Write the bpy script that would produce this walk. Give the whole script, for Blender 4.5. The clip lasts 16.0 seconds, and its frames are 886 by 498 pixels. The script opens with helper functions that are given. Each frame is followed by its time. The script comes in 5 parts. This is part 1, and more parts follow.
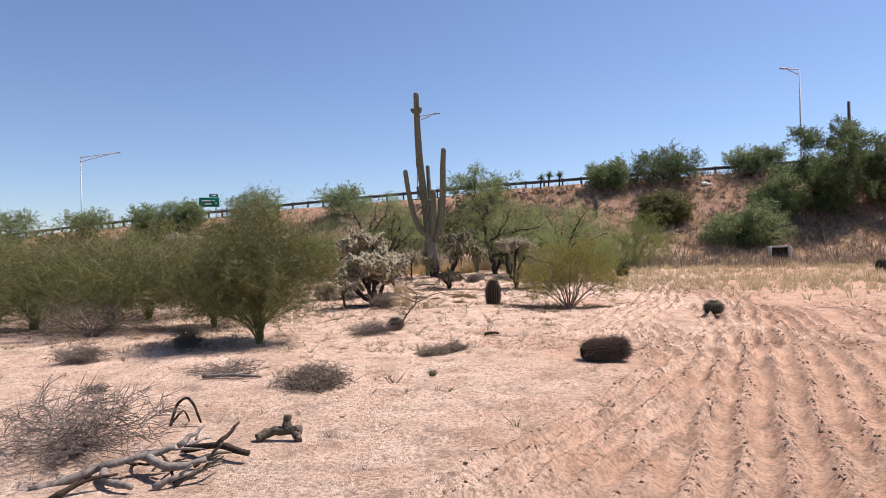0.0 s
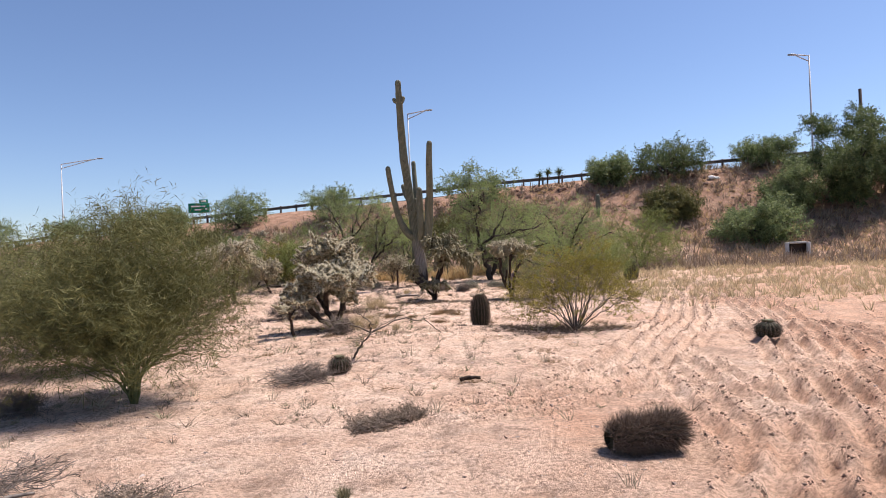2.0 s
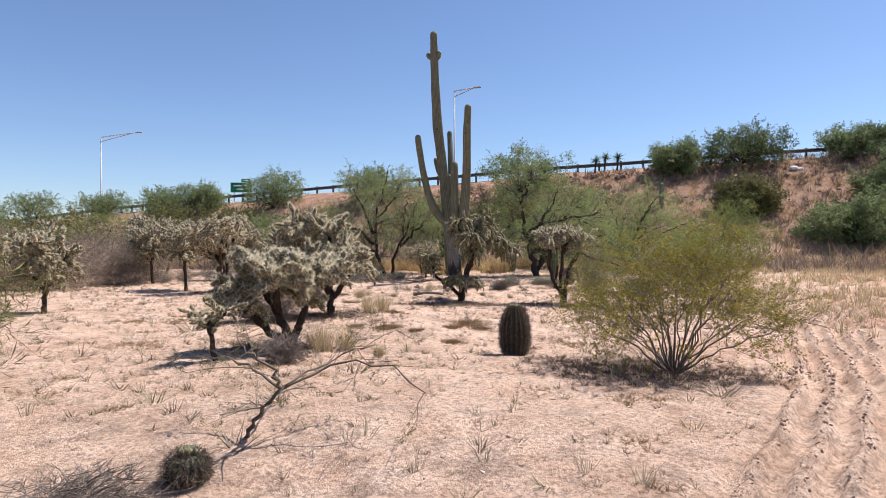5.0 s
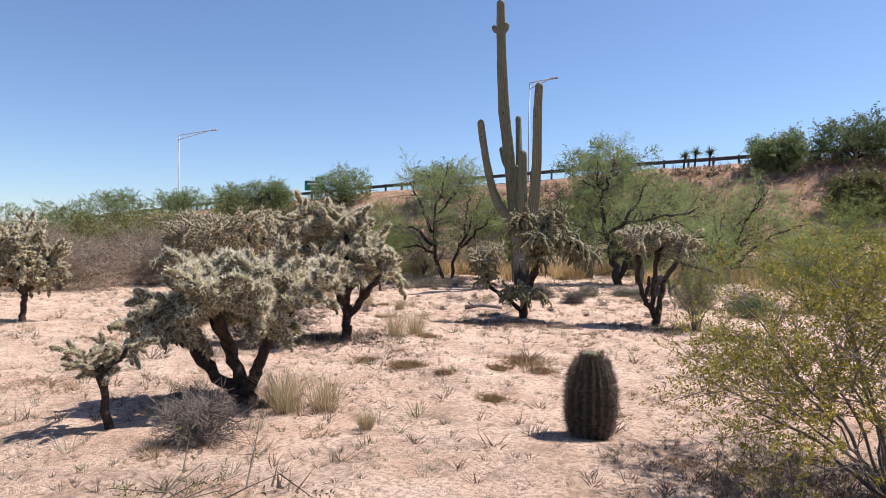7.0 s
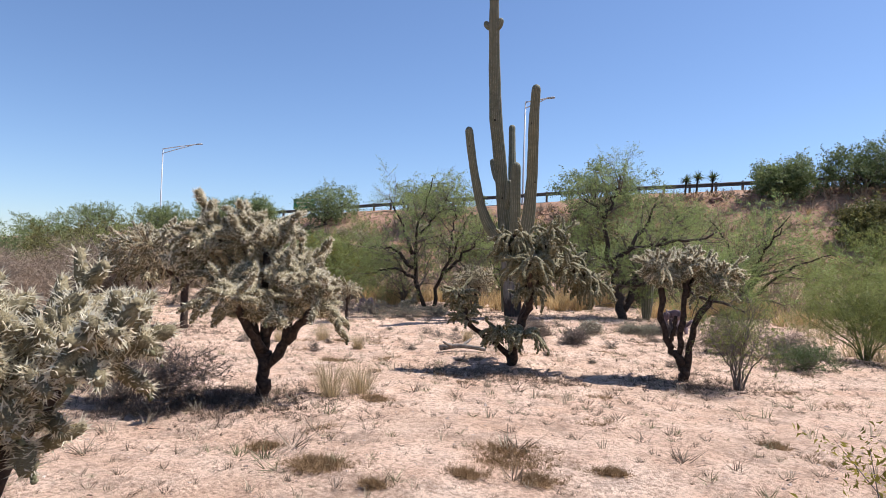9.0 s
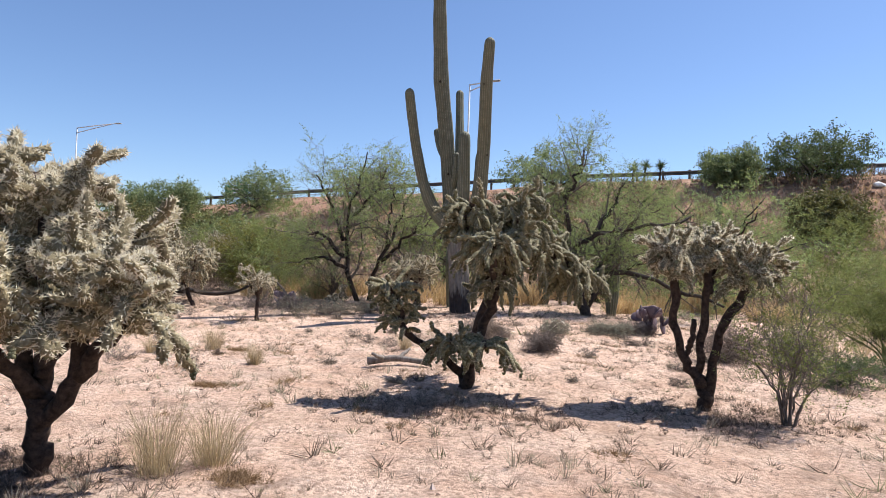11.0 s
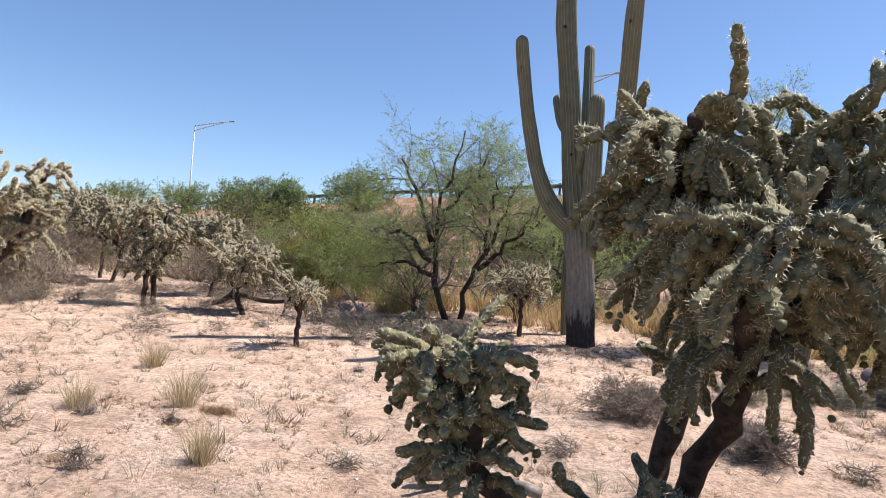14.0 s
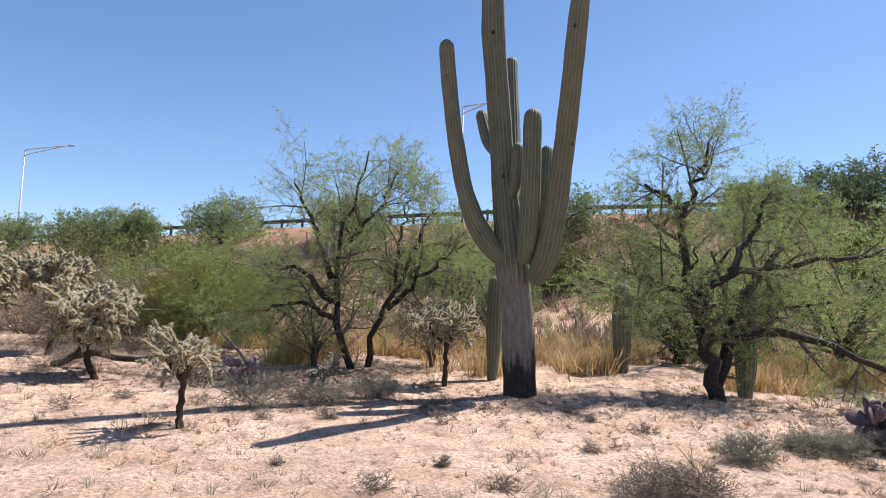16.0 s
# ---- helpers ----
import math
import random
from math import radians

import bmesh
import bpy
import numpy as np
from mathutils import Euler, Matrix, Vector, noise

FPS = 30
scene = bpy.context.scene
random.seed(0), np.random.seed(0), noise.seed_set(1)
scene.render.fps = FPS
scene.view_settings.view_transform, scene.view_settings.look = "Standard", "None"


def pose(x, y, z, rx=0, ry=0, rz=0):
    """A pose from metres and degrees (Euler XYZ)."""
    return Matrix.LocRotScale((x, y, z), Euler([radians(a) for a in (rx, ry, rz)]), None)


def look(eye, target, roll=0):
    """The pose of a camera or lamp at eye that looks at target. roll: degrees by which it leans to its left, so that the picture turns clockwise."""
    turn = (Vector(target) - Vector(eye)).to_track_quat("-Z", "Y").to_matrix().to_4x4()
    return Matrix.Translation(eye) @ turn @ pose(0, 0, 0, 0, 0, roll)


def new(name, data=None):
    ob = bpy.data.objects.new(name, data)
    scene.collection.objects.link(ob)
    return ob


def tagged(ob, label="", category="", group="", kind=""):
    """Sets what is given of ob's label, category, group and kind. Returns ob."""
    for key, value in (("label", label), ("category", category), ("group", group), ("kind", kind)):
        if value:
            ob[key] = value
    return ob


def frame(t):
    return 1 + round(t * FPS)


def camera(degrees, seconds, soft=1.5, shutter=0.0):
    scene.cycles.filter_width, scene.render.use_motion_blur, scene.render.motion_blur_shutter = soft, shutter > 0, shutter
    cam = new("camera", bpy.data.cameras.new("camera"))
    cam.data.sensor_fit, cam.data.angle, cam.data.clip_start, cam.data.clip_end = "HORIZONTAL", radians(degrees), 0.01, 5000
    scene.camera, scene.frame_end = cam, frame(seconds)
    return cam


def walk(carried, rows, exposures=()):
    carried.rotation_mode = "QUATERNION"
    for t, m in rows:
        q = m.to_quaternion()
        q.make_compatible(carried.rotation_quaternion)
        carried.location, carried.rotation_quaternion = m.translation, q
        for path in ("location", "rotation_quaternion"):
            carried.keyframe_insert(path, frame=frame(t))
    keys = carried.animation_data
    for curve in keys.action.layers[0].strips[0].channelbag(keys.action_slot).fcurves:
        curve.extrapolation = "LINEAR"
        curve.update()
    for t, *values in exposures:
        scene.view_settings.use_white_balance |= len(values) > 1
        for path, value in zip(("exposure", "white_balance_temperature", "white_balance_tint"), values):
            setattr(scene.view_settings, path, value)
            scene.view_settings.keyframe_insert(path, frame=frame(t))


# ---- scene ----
cam = camera(69.2, 16.0, 0.9)
METRES, EYE, TILT, LEAN, TURN = 23.1, 1.5, 0.0, 0.0, 5.2
ROWS = [
    (0.0, 0.0, 0.0, 0.0, 0.0, 0.2, 1.15),
    (0.5, 0.0051, 0.0328, 0.0018, -0.68, 0.13, 2.48),
    (1.0, 0.0102, 0.0679, 0.0024, -1.17, 0.5, 3.14),
    (1.5, 0.0187, 0.1044, 0.0041, -0.84, 0.69, 2.95),
    (2.0, 0.0236, 0.1389, 0.0051, 0.04, 0.34, 2.31),
    (2.5, 0.0289, 0.1685, 0.0047, 1.02, -0.31, 1.91),
    (3.0, 0.032, 0.2045, 0.0028, 1.73, -1.08, 1.73),
    (3.5, 0.0353, 0.2405, 0.0029, 1.82, -1.53, 1.67),
    (6.0, 0.0444, 0.4164, 0.0011, 7.83, 0.0, -0.69),
    (6.5, 0.0468, 0.4512, 0.0021, 9.85, -0.23, -0.61),
    (7.0, 0.0456, 0.4835, 0.0031, 11.03, -0.56, -0.64),
    (7.5, 0.0462, 0.5126, 0.0041, 11.49, -0.57, -0.87),
    (8.0, 0.0451, 0.5427, 0.0033, 11.63, -0.15, -1.25),
    (8.5, 0.0424, 0.5717, 0.0048, 11.31, 0.68, -1.68),
    (9.0, 0.0392, 0.6018, 0.0041, 10.42, 1.51, -1.93),
    (9.5, 0.0338, 0.6319, 0.0041, 8.94, 1.99, -1.73),
    (10.0, 0.0285, 0.6607, 0.0028, 7.19, 1.84, -1.43),
    (12.5, 0.023, 0.821, 0.0002, 4.06, -0.14, -2.79),
    (13.0, 0.0208, 0.8503, 0.0009, 7.67, 0.2, -3.53),
    (13.5, 0.011, 0.879, 0.0008, 12.11, 0.6, -4.03),
    (14.0, -0.0001, 0.902, 0.0025, 14.68, 0.97, -4.41),
    (14.5, -0.0125, 0.9214, 0.0044, 14.63, 1.56, -4.39),
    (15.0, -0.0291, 0.9378, 0.0042, 11.99, 2.29, -4.08),
    (15.5, -0.0409, 0.956, 0.0049, 7.66, 3.29, -3.38),
    (16.0, -0.0528, 0.9721, 0.0079, 2.79, 4.28, -2.47),
]
walk(cam, [(t, pose(0, 0, EYE, TILT, LEAN, TURN) @ pose(METRES * x, METRES * y, METRES * z, 90 + pitch, roll, yaw)) for t, x, y, z, yaw, pitch, roll in ROWS],
     exposures=[(0.0, 0.47, 6550, 19), (3.5, 0.58, 6550, 19), (5.8, 0.55, 6300, 15), (7.0, 0.61, 6300, 15), (10.0, 0.63, 6200, 15), (12.5, 0.75, 6300, 14), (16.0, 0.74, 6200, 13)])

# ---- light ----
SUN = Vector((0.52, 0.34, 1.0)).normalized()
ELEV, AZIM = math.asin(SUN.z), math.atan2(SUN.x, SUN.y)
world = bpy.data.worlds.new("desert_sky")
scene.world = world
world.use_nodes = True
wn = world.node_tree.nodes
sky = wn.new("ShaderNodeTexSky")
sky.sky_type = "NISHITA"
sky.sun_disc = False
sky.sun_elevation, sky.sun_rotation = ELEV, AZIM
sky.altitude, sky.air_density, sky.dust_density, sky.ozone_density = 700.0, 1.0, 0.5, 5.0
wn["Background"].inputs["Strength"].default_value = 0.095
world.node_tree.links.new(sky.outputs["Color"], wn["Background"].inputs["Color"])
sun = new("sun", bpy.data.lights.new("sun", "SUN"))
sun.data.energy, sun.data.angle, sun.data.color = 5.0, radians(0.53), (1.0, 0.945, 0.855)
sun.matrix_world = look(SUN * 60, (0, 0, 0))

# ---- materials ----


class Mat:
    """A node material with a principled surface and a few short cuts."""

    def __init__(self, name, rough=0.9, spec=0.2, metal=0.0):
        self.m = bpy.data.materials.new(name)
        self.m.use_nodes = True
        self.n, self.l = self.m.node_tree.nodes, self.m.node_tree.links
        self.b = self.n["Principled BSDF"]
        self.b.inputs["Roughness"].default_value = rough
        self.b.inputs["Specular IOR Level"].default_value = spec
        self.b.inputs["Metallic"].default_value = metal
        self.co = self.n.new("ShaderNodeTexCoord").outputs["Object"]

    def noise(self, scale, detail=4.0, rough=0.6, co=None, stretch=None):
        t = self.n.new("ShaderNodeTexNoise")
        t.inputs["Scale"].default_value = scale
        t.inputs["Detail"].default_value = detail
        t.inputs["Roughness"].default_value = rough
        src = co or self.co
        if stretch:
            mp = self.n.new("ShaderNodeMapping")
            mp.inputs["Scale"].default_value = stretch
            self.l.new(src, mp.inputs["Vector"])
            src = mp.outputs["Vector"]
        self.l.new(src, t.inputs["Vector"])
        return t.outputs["Fac"]

    def voronoi(self, scale, feature="F1", out="Distance"):
        t = self.n.new("ShaderNodeTexVoronoi")
        t.feature = feature
        t.inputs["Scale"].default_value = scale
        self.l.new(self.co, t.inputs["Vector"])
        return t.outputs[out]

    def ramp(self, fac, *stops):
        r = self.n.new("ShaderNodeValToRGB")
        el = r.color_ramp.elements
        while len(el) < len(stops):
            el.new(0.5)
        for e, (p, c) in zip(el, stops):
            e.position = p
            e.color = (*c, 1) if isinstance(c, tuple) else (c, c, c, 1)
        self.l.new(fac, r.inputs["Fac"])
        return r.outputs["Color"]

    def mix(self, fac, a, b, mode="MIX"):
        m = self.n.new("ShaderNodeMix")
        m.data_type, m.blend_type = "RGBA", mode
        for sock, v in ((m.inputs[0], fac), (m.inputs[6], a), (m.inputs[7], b)):
            if isinstance(v, bpy.types.NodeSocket):
                self.l.new(v, sock)
            else:
                sock.default_value = (*v, 1) if isinstance(v, tuple) else v
        return m.outputs[2]

    def math(self, op, a, b=0.0):
        m = self.n.new("ShaderNodeMath")
        m.operation = op
        for sock, v in zip(m.inputs, (a, b)):
            if isinstance(v, bpy.types.NodeSocket):
                self.l.new(v, sock)
            else:
                sock.default_value = v
        return m.outputs[0]

    def island(self):
        return self.n.new("ShaderNodeNewGeometry").outputs["Random Per Island"]

    def obrand(self):
        return self.n.new("ShaderNodeObjectInfo").outputs["Random"]

    def colour(self, c):
        if isinstance(c, tuple):
            self.b.inputs["Base Color"].default_value = (*c, 1)
        else:
            self.l.new(c, self.b.inputs["Base Color"])
        return self

    def bump(self, h, strength, dist):
        b = self.n.new("ShaderNodeBump")
        b.inputs["Strength"].default_value, b.inputs["Distance"].default_value = strength, dist
        self.l.new(h, b.inputs["Height"])
        self.l.new(b.outputs["Normal"], self.b.inputs["Normal"])
        return self

    def thin(self, share):
        """Lets some light through, as thin leaves and spines do."""
        t = self.n.new("ShaderNodeBsdfTranslucent")
        src = self.b.inputs["Base Color"]
        if src.links:
            self.l.new(src.links[0].from_socket, t.inputs["Color"])
        else:
            t.inputs["Color"].default_value = src.default_value
        mx = self.n.new("ShaderNodeMixShader")
        mx.inputs[0].default_value = share
        self.l.new(self.b.outputs[0], mx.inputs[1])
        self.l.new(t.outputs[0], mx.inputs[2])
        self.l.new(mx.outputs[0], self.n["Material Output"].inputs["Surface"])
        return self


def speckled(name, dark, light, scale, rough=0.9, bump=0.3, dist=0.004, stretch=None):
    m = Mat(name, rough)
    f = m.noise(scale, 6, 0.65, stretch=stretch)
    g = m.noise(scale * 0.13, 3)
    c = m.mix(g, m.ramp(f, (0.3, dark), (0.7, light)), m.ramp(f, (0.35, tuple(v * 0.8 for v in dark)), (0.75, tuple(v * 0.9 for v in light))))
    m.colour(c).bump(f, bump, dist)
    return m.m


def leafy(name, dark, light, share=0.35, rough=0.6):
    m = Mat(name, rough, 0.25)
    one = m.ramp(m.island(), (0.0, dark), (1.0, light))
    patch = m.ramp(m.noise(1.3, 3), (0.35, 0.78), (0.65, 1.12))
    m.colour(m.mix(1.0, one, patch, "MULTIPLY")).thin(share)
    return m.m


def soil_mat():
    m = Mat("desert_soil", 0.97, 0.1)
    big, mid, fine = m.noise(0.16, 4), m.noise(1.7, 6, 0.65), m.noise(26, 7, 0.75)
    grit = m.voronoi(55)
    pale = m.ramp(mid, (0.32, (0.62, 0.43, 0.31)), (0.52, (0.79, 0.60, 0.465)), (0.72, (0.86, 0.70, 0.57)))
    red = m.ramp(mid, (0.3, (0.55, 0.32, 0.21)), (0.7, (0.74, 0.48, 0.335)))
    sep = m.n.new("ShaderNodeSeparateXYZ")
    m.l.new(m.co, sep.inputs[0])
    # The graded right-hand yard is redder bare earth, the slope of the bank too.
    side = m.math("ADD", m.math("MULTIPLY", sep.outputs["X"], 0.10), m.math("MULTIPLY", m.math("SUBTRACT", big, 0.5), 3.0))
    side = m.math("SUBTRACT", side, m.math("MULTIPLY", m.math("SUBTRACT", sep.outputs["Y"], 8.0), 0.03))
    c = m.mix(m.ramp(side, (-0.0, 0.3), (0.35, 0.95)), pale, red)
    bank = m.ramp(m.math("MULTIPLY", sep.outputs["Z"], 0.25), (0.15, 0.0), (0.5, 1.0))
    rocky = m.ramp(m.noise(1.1, 8, 0.75), (0.36, (0.14, 0.075, 0.05)), (0.52, (0.33, 0.19, 0.125)), (0.7, (0.43, 0.28, 0.2)))
    c = m.mix(bank, c, rocky)
    litter = m.ramp(m.noise(2.6, 11, 0.85), (0.495, 0.0), (0.61, 0.75))
    stain = m.ramp(m.noise(0.7, 8, 0.75), (0.50, 0.0), (0.66, 0.6))
    c = m.mix(stain, c, (0.50, 0.36, 0.26))
    c = m.mix(litter, c, (0.27, 0.195, 0.148))
    c = m.mix(m.ramp(fine, (0.385, 0.85), (0.53, 0.0)), c, (0.28, 0.18, 0.125), "MIX")
    c = m.mix(m.ramp(grit, (0.06, 0.35), (0.18, 0.0)), c, (0.68, 0.6, 0.53))
    h = m.math("ADD", fine, m.math("MULTIPLY", mid, 1.5))
    m.colour(c).bump(h, 1.0, 0.045)
    return m.m


SOIL = soil_mat()
ASPHALT = speckled("asphalt", (0.05, 0.05, 0.05), (0.12, 0.115, 0.11), 30)
BARK = speckled("mesquite_bark", (0.022, 0.018, 0.016), (0.085, 0.068, 0.055), 22, bump=0.8, dist=0.01)
TWIG = speckled("mesquite_twig", (0.085, 0.07, 0.057), (0.20, 0.165, 0.135), 15)
GREENBARK = speckled("palo_verde_bark", (0.11, 0.12, 0.045), (0.22, 0.23, 0.10), 12)
DEADWOOD = speckled("dead_wood", (0.12, 0.10, 0.085), (0.36, 0.32, 0.28), 25, stretch=(1, 1, 0.2), bump=0.6)
GREYTWIG = speckled("grey_dry_twig", (0.115, 0.093, 0.078), (0.26, 0.215, 0.185), 9)
CHOLLABARK = speckled("cholla_bark", (0.018, 0.013, 0.011), (0.10, 0.068, 0.05), 20, bump=1.0, dist=0.012)
LEAF = leafy("mesquite_leaf", (0.145, 0.2, 0.062), (0.39, 0.47, 0.185), 0.5)
PALELEAF = leafy("palo_verde_leaf", (0.13, 0.16, 0.042), (0.32, 0.36, 0.115), 0.38)
DARKLEAF = leafy("dark_green_leaf", (0.06, 0.092, 0.036), (0.19, 0.235, 0.10), 0.36)
MIDLEAF = leafy("mid_green_leaf", (0.10, 0.14, 0.055), (0.29, 0.345, 0.155), 0.42)
OLIVE = leafy("olive_leaf", (0.072, 0.074, 0.024), (0.225, 0.215, 0.078), 0.3)
YELLOWLEAF = leafy("creosote_leaf", (0.12, 0.115, 0.02), (0.40, 0.335, 0.06), 0.35)
GREYLEAF = leafy("grey_green_leaf", (0.16, 0.16, 0.11), (0.36, 0.35, 0.26), 0.35)
STRAW = leafy("dry_straw", (0.36, 0.25, 0.115), (0.68, 0.51, 0.27), 0.4, 0.7)
PALESTRAW = leafy("pale_dry_grass", (0.36, 0.31, 0.22), (0.62, 0.54, 0.40), 0.35, 0.8)
# Brown of dry litter, kept dark to carry plant shade as well.
LITTERSHADE = leafy("litter_and_shade_brown", (0.07, 0.05, 0.038), (0.26, 0.19, 0.14), 0.1, 0.9)
MATBROWN = leafy("matted_brown_weed", (0.20, 0.125, 0.065), (0.42, 0.29, 0.16), 0.15, 0.9)
YARDGRASS = leafy("yard_dry_grass", (0.36, 0.28, 0.16), (0.66, 0.54, 0.34), 0.35, 0.8)
BROWNFORB = leafy("brown_dry_forb", (0.17, 0.125, 0.09), (0.4, 0.32, 0.24), 0.2, 0.9)
FORB = leafy("low_green_forb", (0.17, 0.16, 0.085), (0.37, 0.34, 0.21), 0.3, 0.8)
SPINE = leafy("straw_spine", (0.72, 0.635, 0.45), (1.0, 0.95, 0.78), 0.5, 0.5)
DARKSPINE = leafy("grey_spine", (0.075, 0.052, 0.038), (0.29, 0.215, 0.165), 0.15, 0.6)
FRUIT = leafy("cholla_fruit", (0.10, 0.10, 0.05), (0.25, 0.24, 0.135), 0.1, 0.5)
PAD = speckled("purple_prickly_pear", (0.10, 0.07, 0.085), (0.20, 0.15, 0.16), 8, 0.6)
FLOWER = leafy("white_flower", (0.7, 0.68, 0.55), (0.85, 0.83, 0.7), 0.3)
STEEL = speckled("galvanised_steel", (0.28, 0.29, 0.30), (0.46, 0.47, 0.48), 3, 0.5, 0.05)
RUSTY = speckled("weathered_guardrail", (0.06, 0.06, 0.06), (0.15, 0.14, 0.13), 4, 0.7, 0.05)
POLEPAINT = speckled("pale_lamp_pole", (0.48, 0.50, 0.52), (0.62, 0.64, 0.66), 2, 0.45, 0.05)
POSTWOOD = speckled("guardrail_post_wood", (0.05, 0.04, 0.035), (0.13, 0.10, 0.085), 10)
CONCRETE = speckled("culvert_concrete", (0.50, 0.47, 0.42), (0.72, 0.69, 0.63), 6)
# Rust colour with the shade inside the culvert mixed into it.
DARKIN = speckled("shaded_rusty_grate", (0.05, 0.03, 0.024), (0.12, 0.075, 0.055), 8)
SIGNGREEN = speckled("sign_green", (0.0, 0.16, 0.085), (0.0, 0.2, 0.11), 2, 0.4, 0.02)
SIGNWHITE = speckled("sign_white", (0.72, 0.73, 0.72), (0.8, 0.8, 0.8), 2, 0.4, 0.02)
ROCK = leafy("pebble_stone", (0.20, 0.13, 0.10), (0.60, 0.49, 0.42), 0.0, 0.9)
CLOD = leafy("earth_clod", (0.17, 0.108, 0.08), (0.44, 0.3, 0.22), 0.0, 0.95)
SLOPEROCK = leafy("bank_rock", (0.13, 0.075, 0.055), (0.38, 0.25, 0.19), 0.0, 0.9)
LITTER = speckled("white_litter", (0.7, 0.7, 0.68), (0.82, 0.82, 0.8), 5)


def joint_mat(name, dark, light):
    m = Mat(name, 0.75, 0.25)
    f = m.noise(38, 4, 0.6)
    v = m.mix(m.obrand(), m.ramp(f, (0.35, dark), (0.7, light)), m.ramp(f, (0.3, tuple(c * 0.75 for c in dark)), (0.7, tuple(c * 1.05 for c in light))))
    m.colour(v).bump(m.voronoi(60), 0.6, 0.008)
    return m.m


CHOLLASKIN = joint_mat("cholla_skin", (0.092, 0.083, 0.043), (0.25, 0.226, 0.125))
FUZZYSKIN = joint_mat("straw_cholla_skin", (0.11, 0.09, 0.048), (0.3, 0.255, 0.15))
CHOLLAOLD = joint_mat("old_cholla_stem", (0.06, 0.05, 0.035), (0.16, 0.13, 0.09))


def saguaro_mat(name, cork):
    """Green ribbed skin with pale spine rows on the crests; grey cork with dark scars low on the trunk."""
    m = Mat(name, 0.62, 0.3)
    uv = m.n.new("ShaderNodeTexCoord").outputs["UV"]
    sep = m.n.new("ShaderNodeSeparateXYZ")
    m.l.new(uv, sep.inputs[0])
    f, g = m.noise(7, 5, 0.6), m.noise(1.2, 4)
    skin = m.mix(g, m.ramp(f, (0.3, (0.068, 0.077, 0.048)), (0.7, (0.125, 0.134, 0.088))), m.ramp(f, (0.3, (0.085, 0.09, 0.058)), (0.7, (0.142, 0.143, 0.098))))
    crest = m.math("SINE", m.math("MULTIPLY", sep.outputs["X"], math.tau))
    dots = m.math("SINE", m.math("MULTIPLY", sep.outputs["Y"], math.tau / 0.035))
    row = m.ramp(m.math("ADD", crest, m.math("MULTIPLY", dots, 0.08)), (0.90, 0.0), (1.0, 0.6))
    c = m.mix(row, skin, (0.40, 0.38, 0.31))
    if cork:
        so = m.n.new("ShaderNodeSeparateXYZ")
        m.l.new(m.co, so.inputs[0])
        w = m.math("ADD", so.outputs["Z"], m.math("MULTIPLY", m.math("SUBTRACT", m.noise(2.2, 6, 0.7, stretch=(3, 3, 0.7)), 0.5), 1.8))
        bark = m.ramp(m.noise(9, 7, 0.7, stretch=(1.5, 1.5, 0.6)), (0.35, (0.13, 0.115, 0.095)), (0.7, (0.26, 0.235, 0.195)))
        c = m.mix(m.ramp(m.math("MULTIPLY", w, 0.25), (0.42, 1.0), (0.56, 0.0)), c, bark)
        scar = m.ramp(m.math("MULTIPLY", w, 0.5), (0.30, 1.0), (0.38, 0.0))
        c = m.mix(scar, c, m.ramp(f, (0.3, (0.018, 0.013, 0.012)), (0.7, (0.06, 0.045, 0.038))))
    m.colour(c).bump(f, 0.35, 0.01)
    return m.m


SAGUARO, SAGUAROTRUNK = saguaro_mat("saguaro_skin", False), saguaro_mat("saguaro_trunk_skin", True)
BARREL = joint_mat("barrel_cactus_skin", (0.03, 0.03, 0.018), (0.075, 0.07, 0.042))
HOLE = speckled("woodpecker_hole", (0.01, 0.008, 0.007), (0.035, 0.028, 0.022), 20)

# ---- mesh tools ----


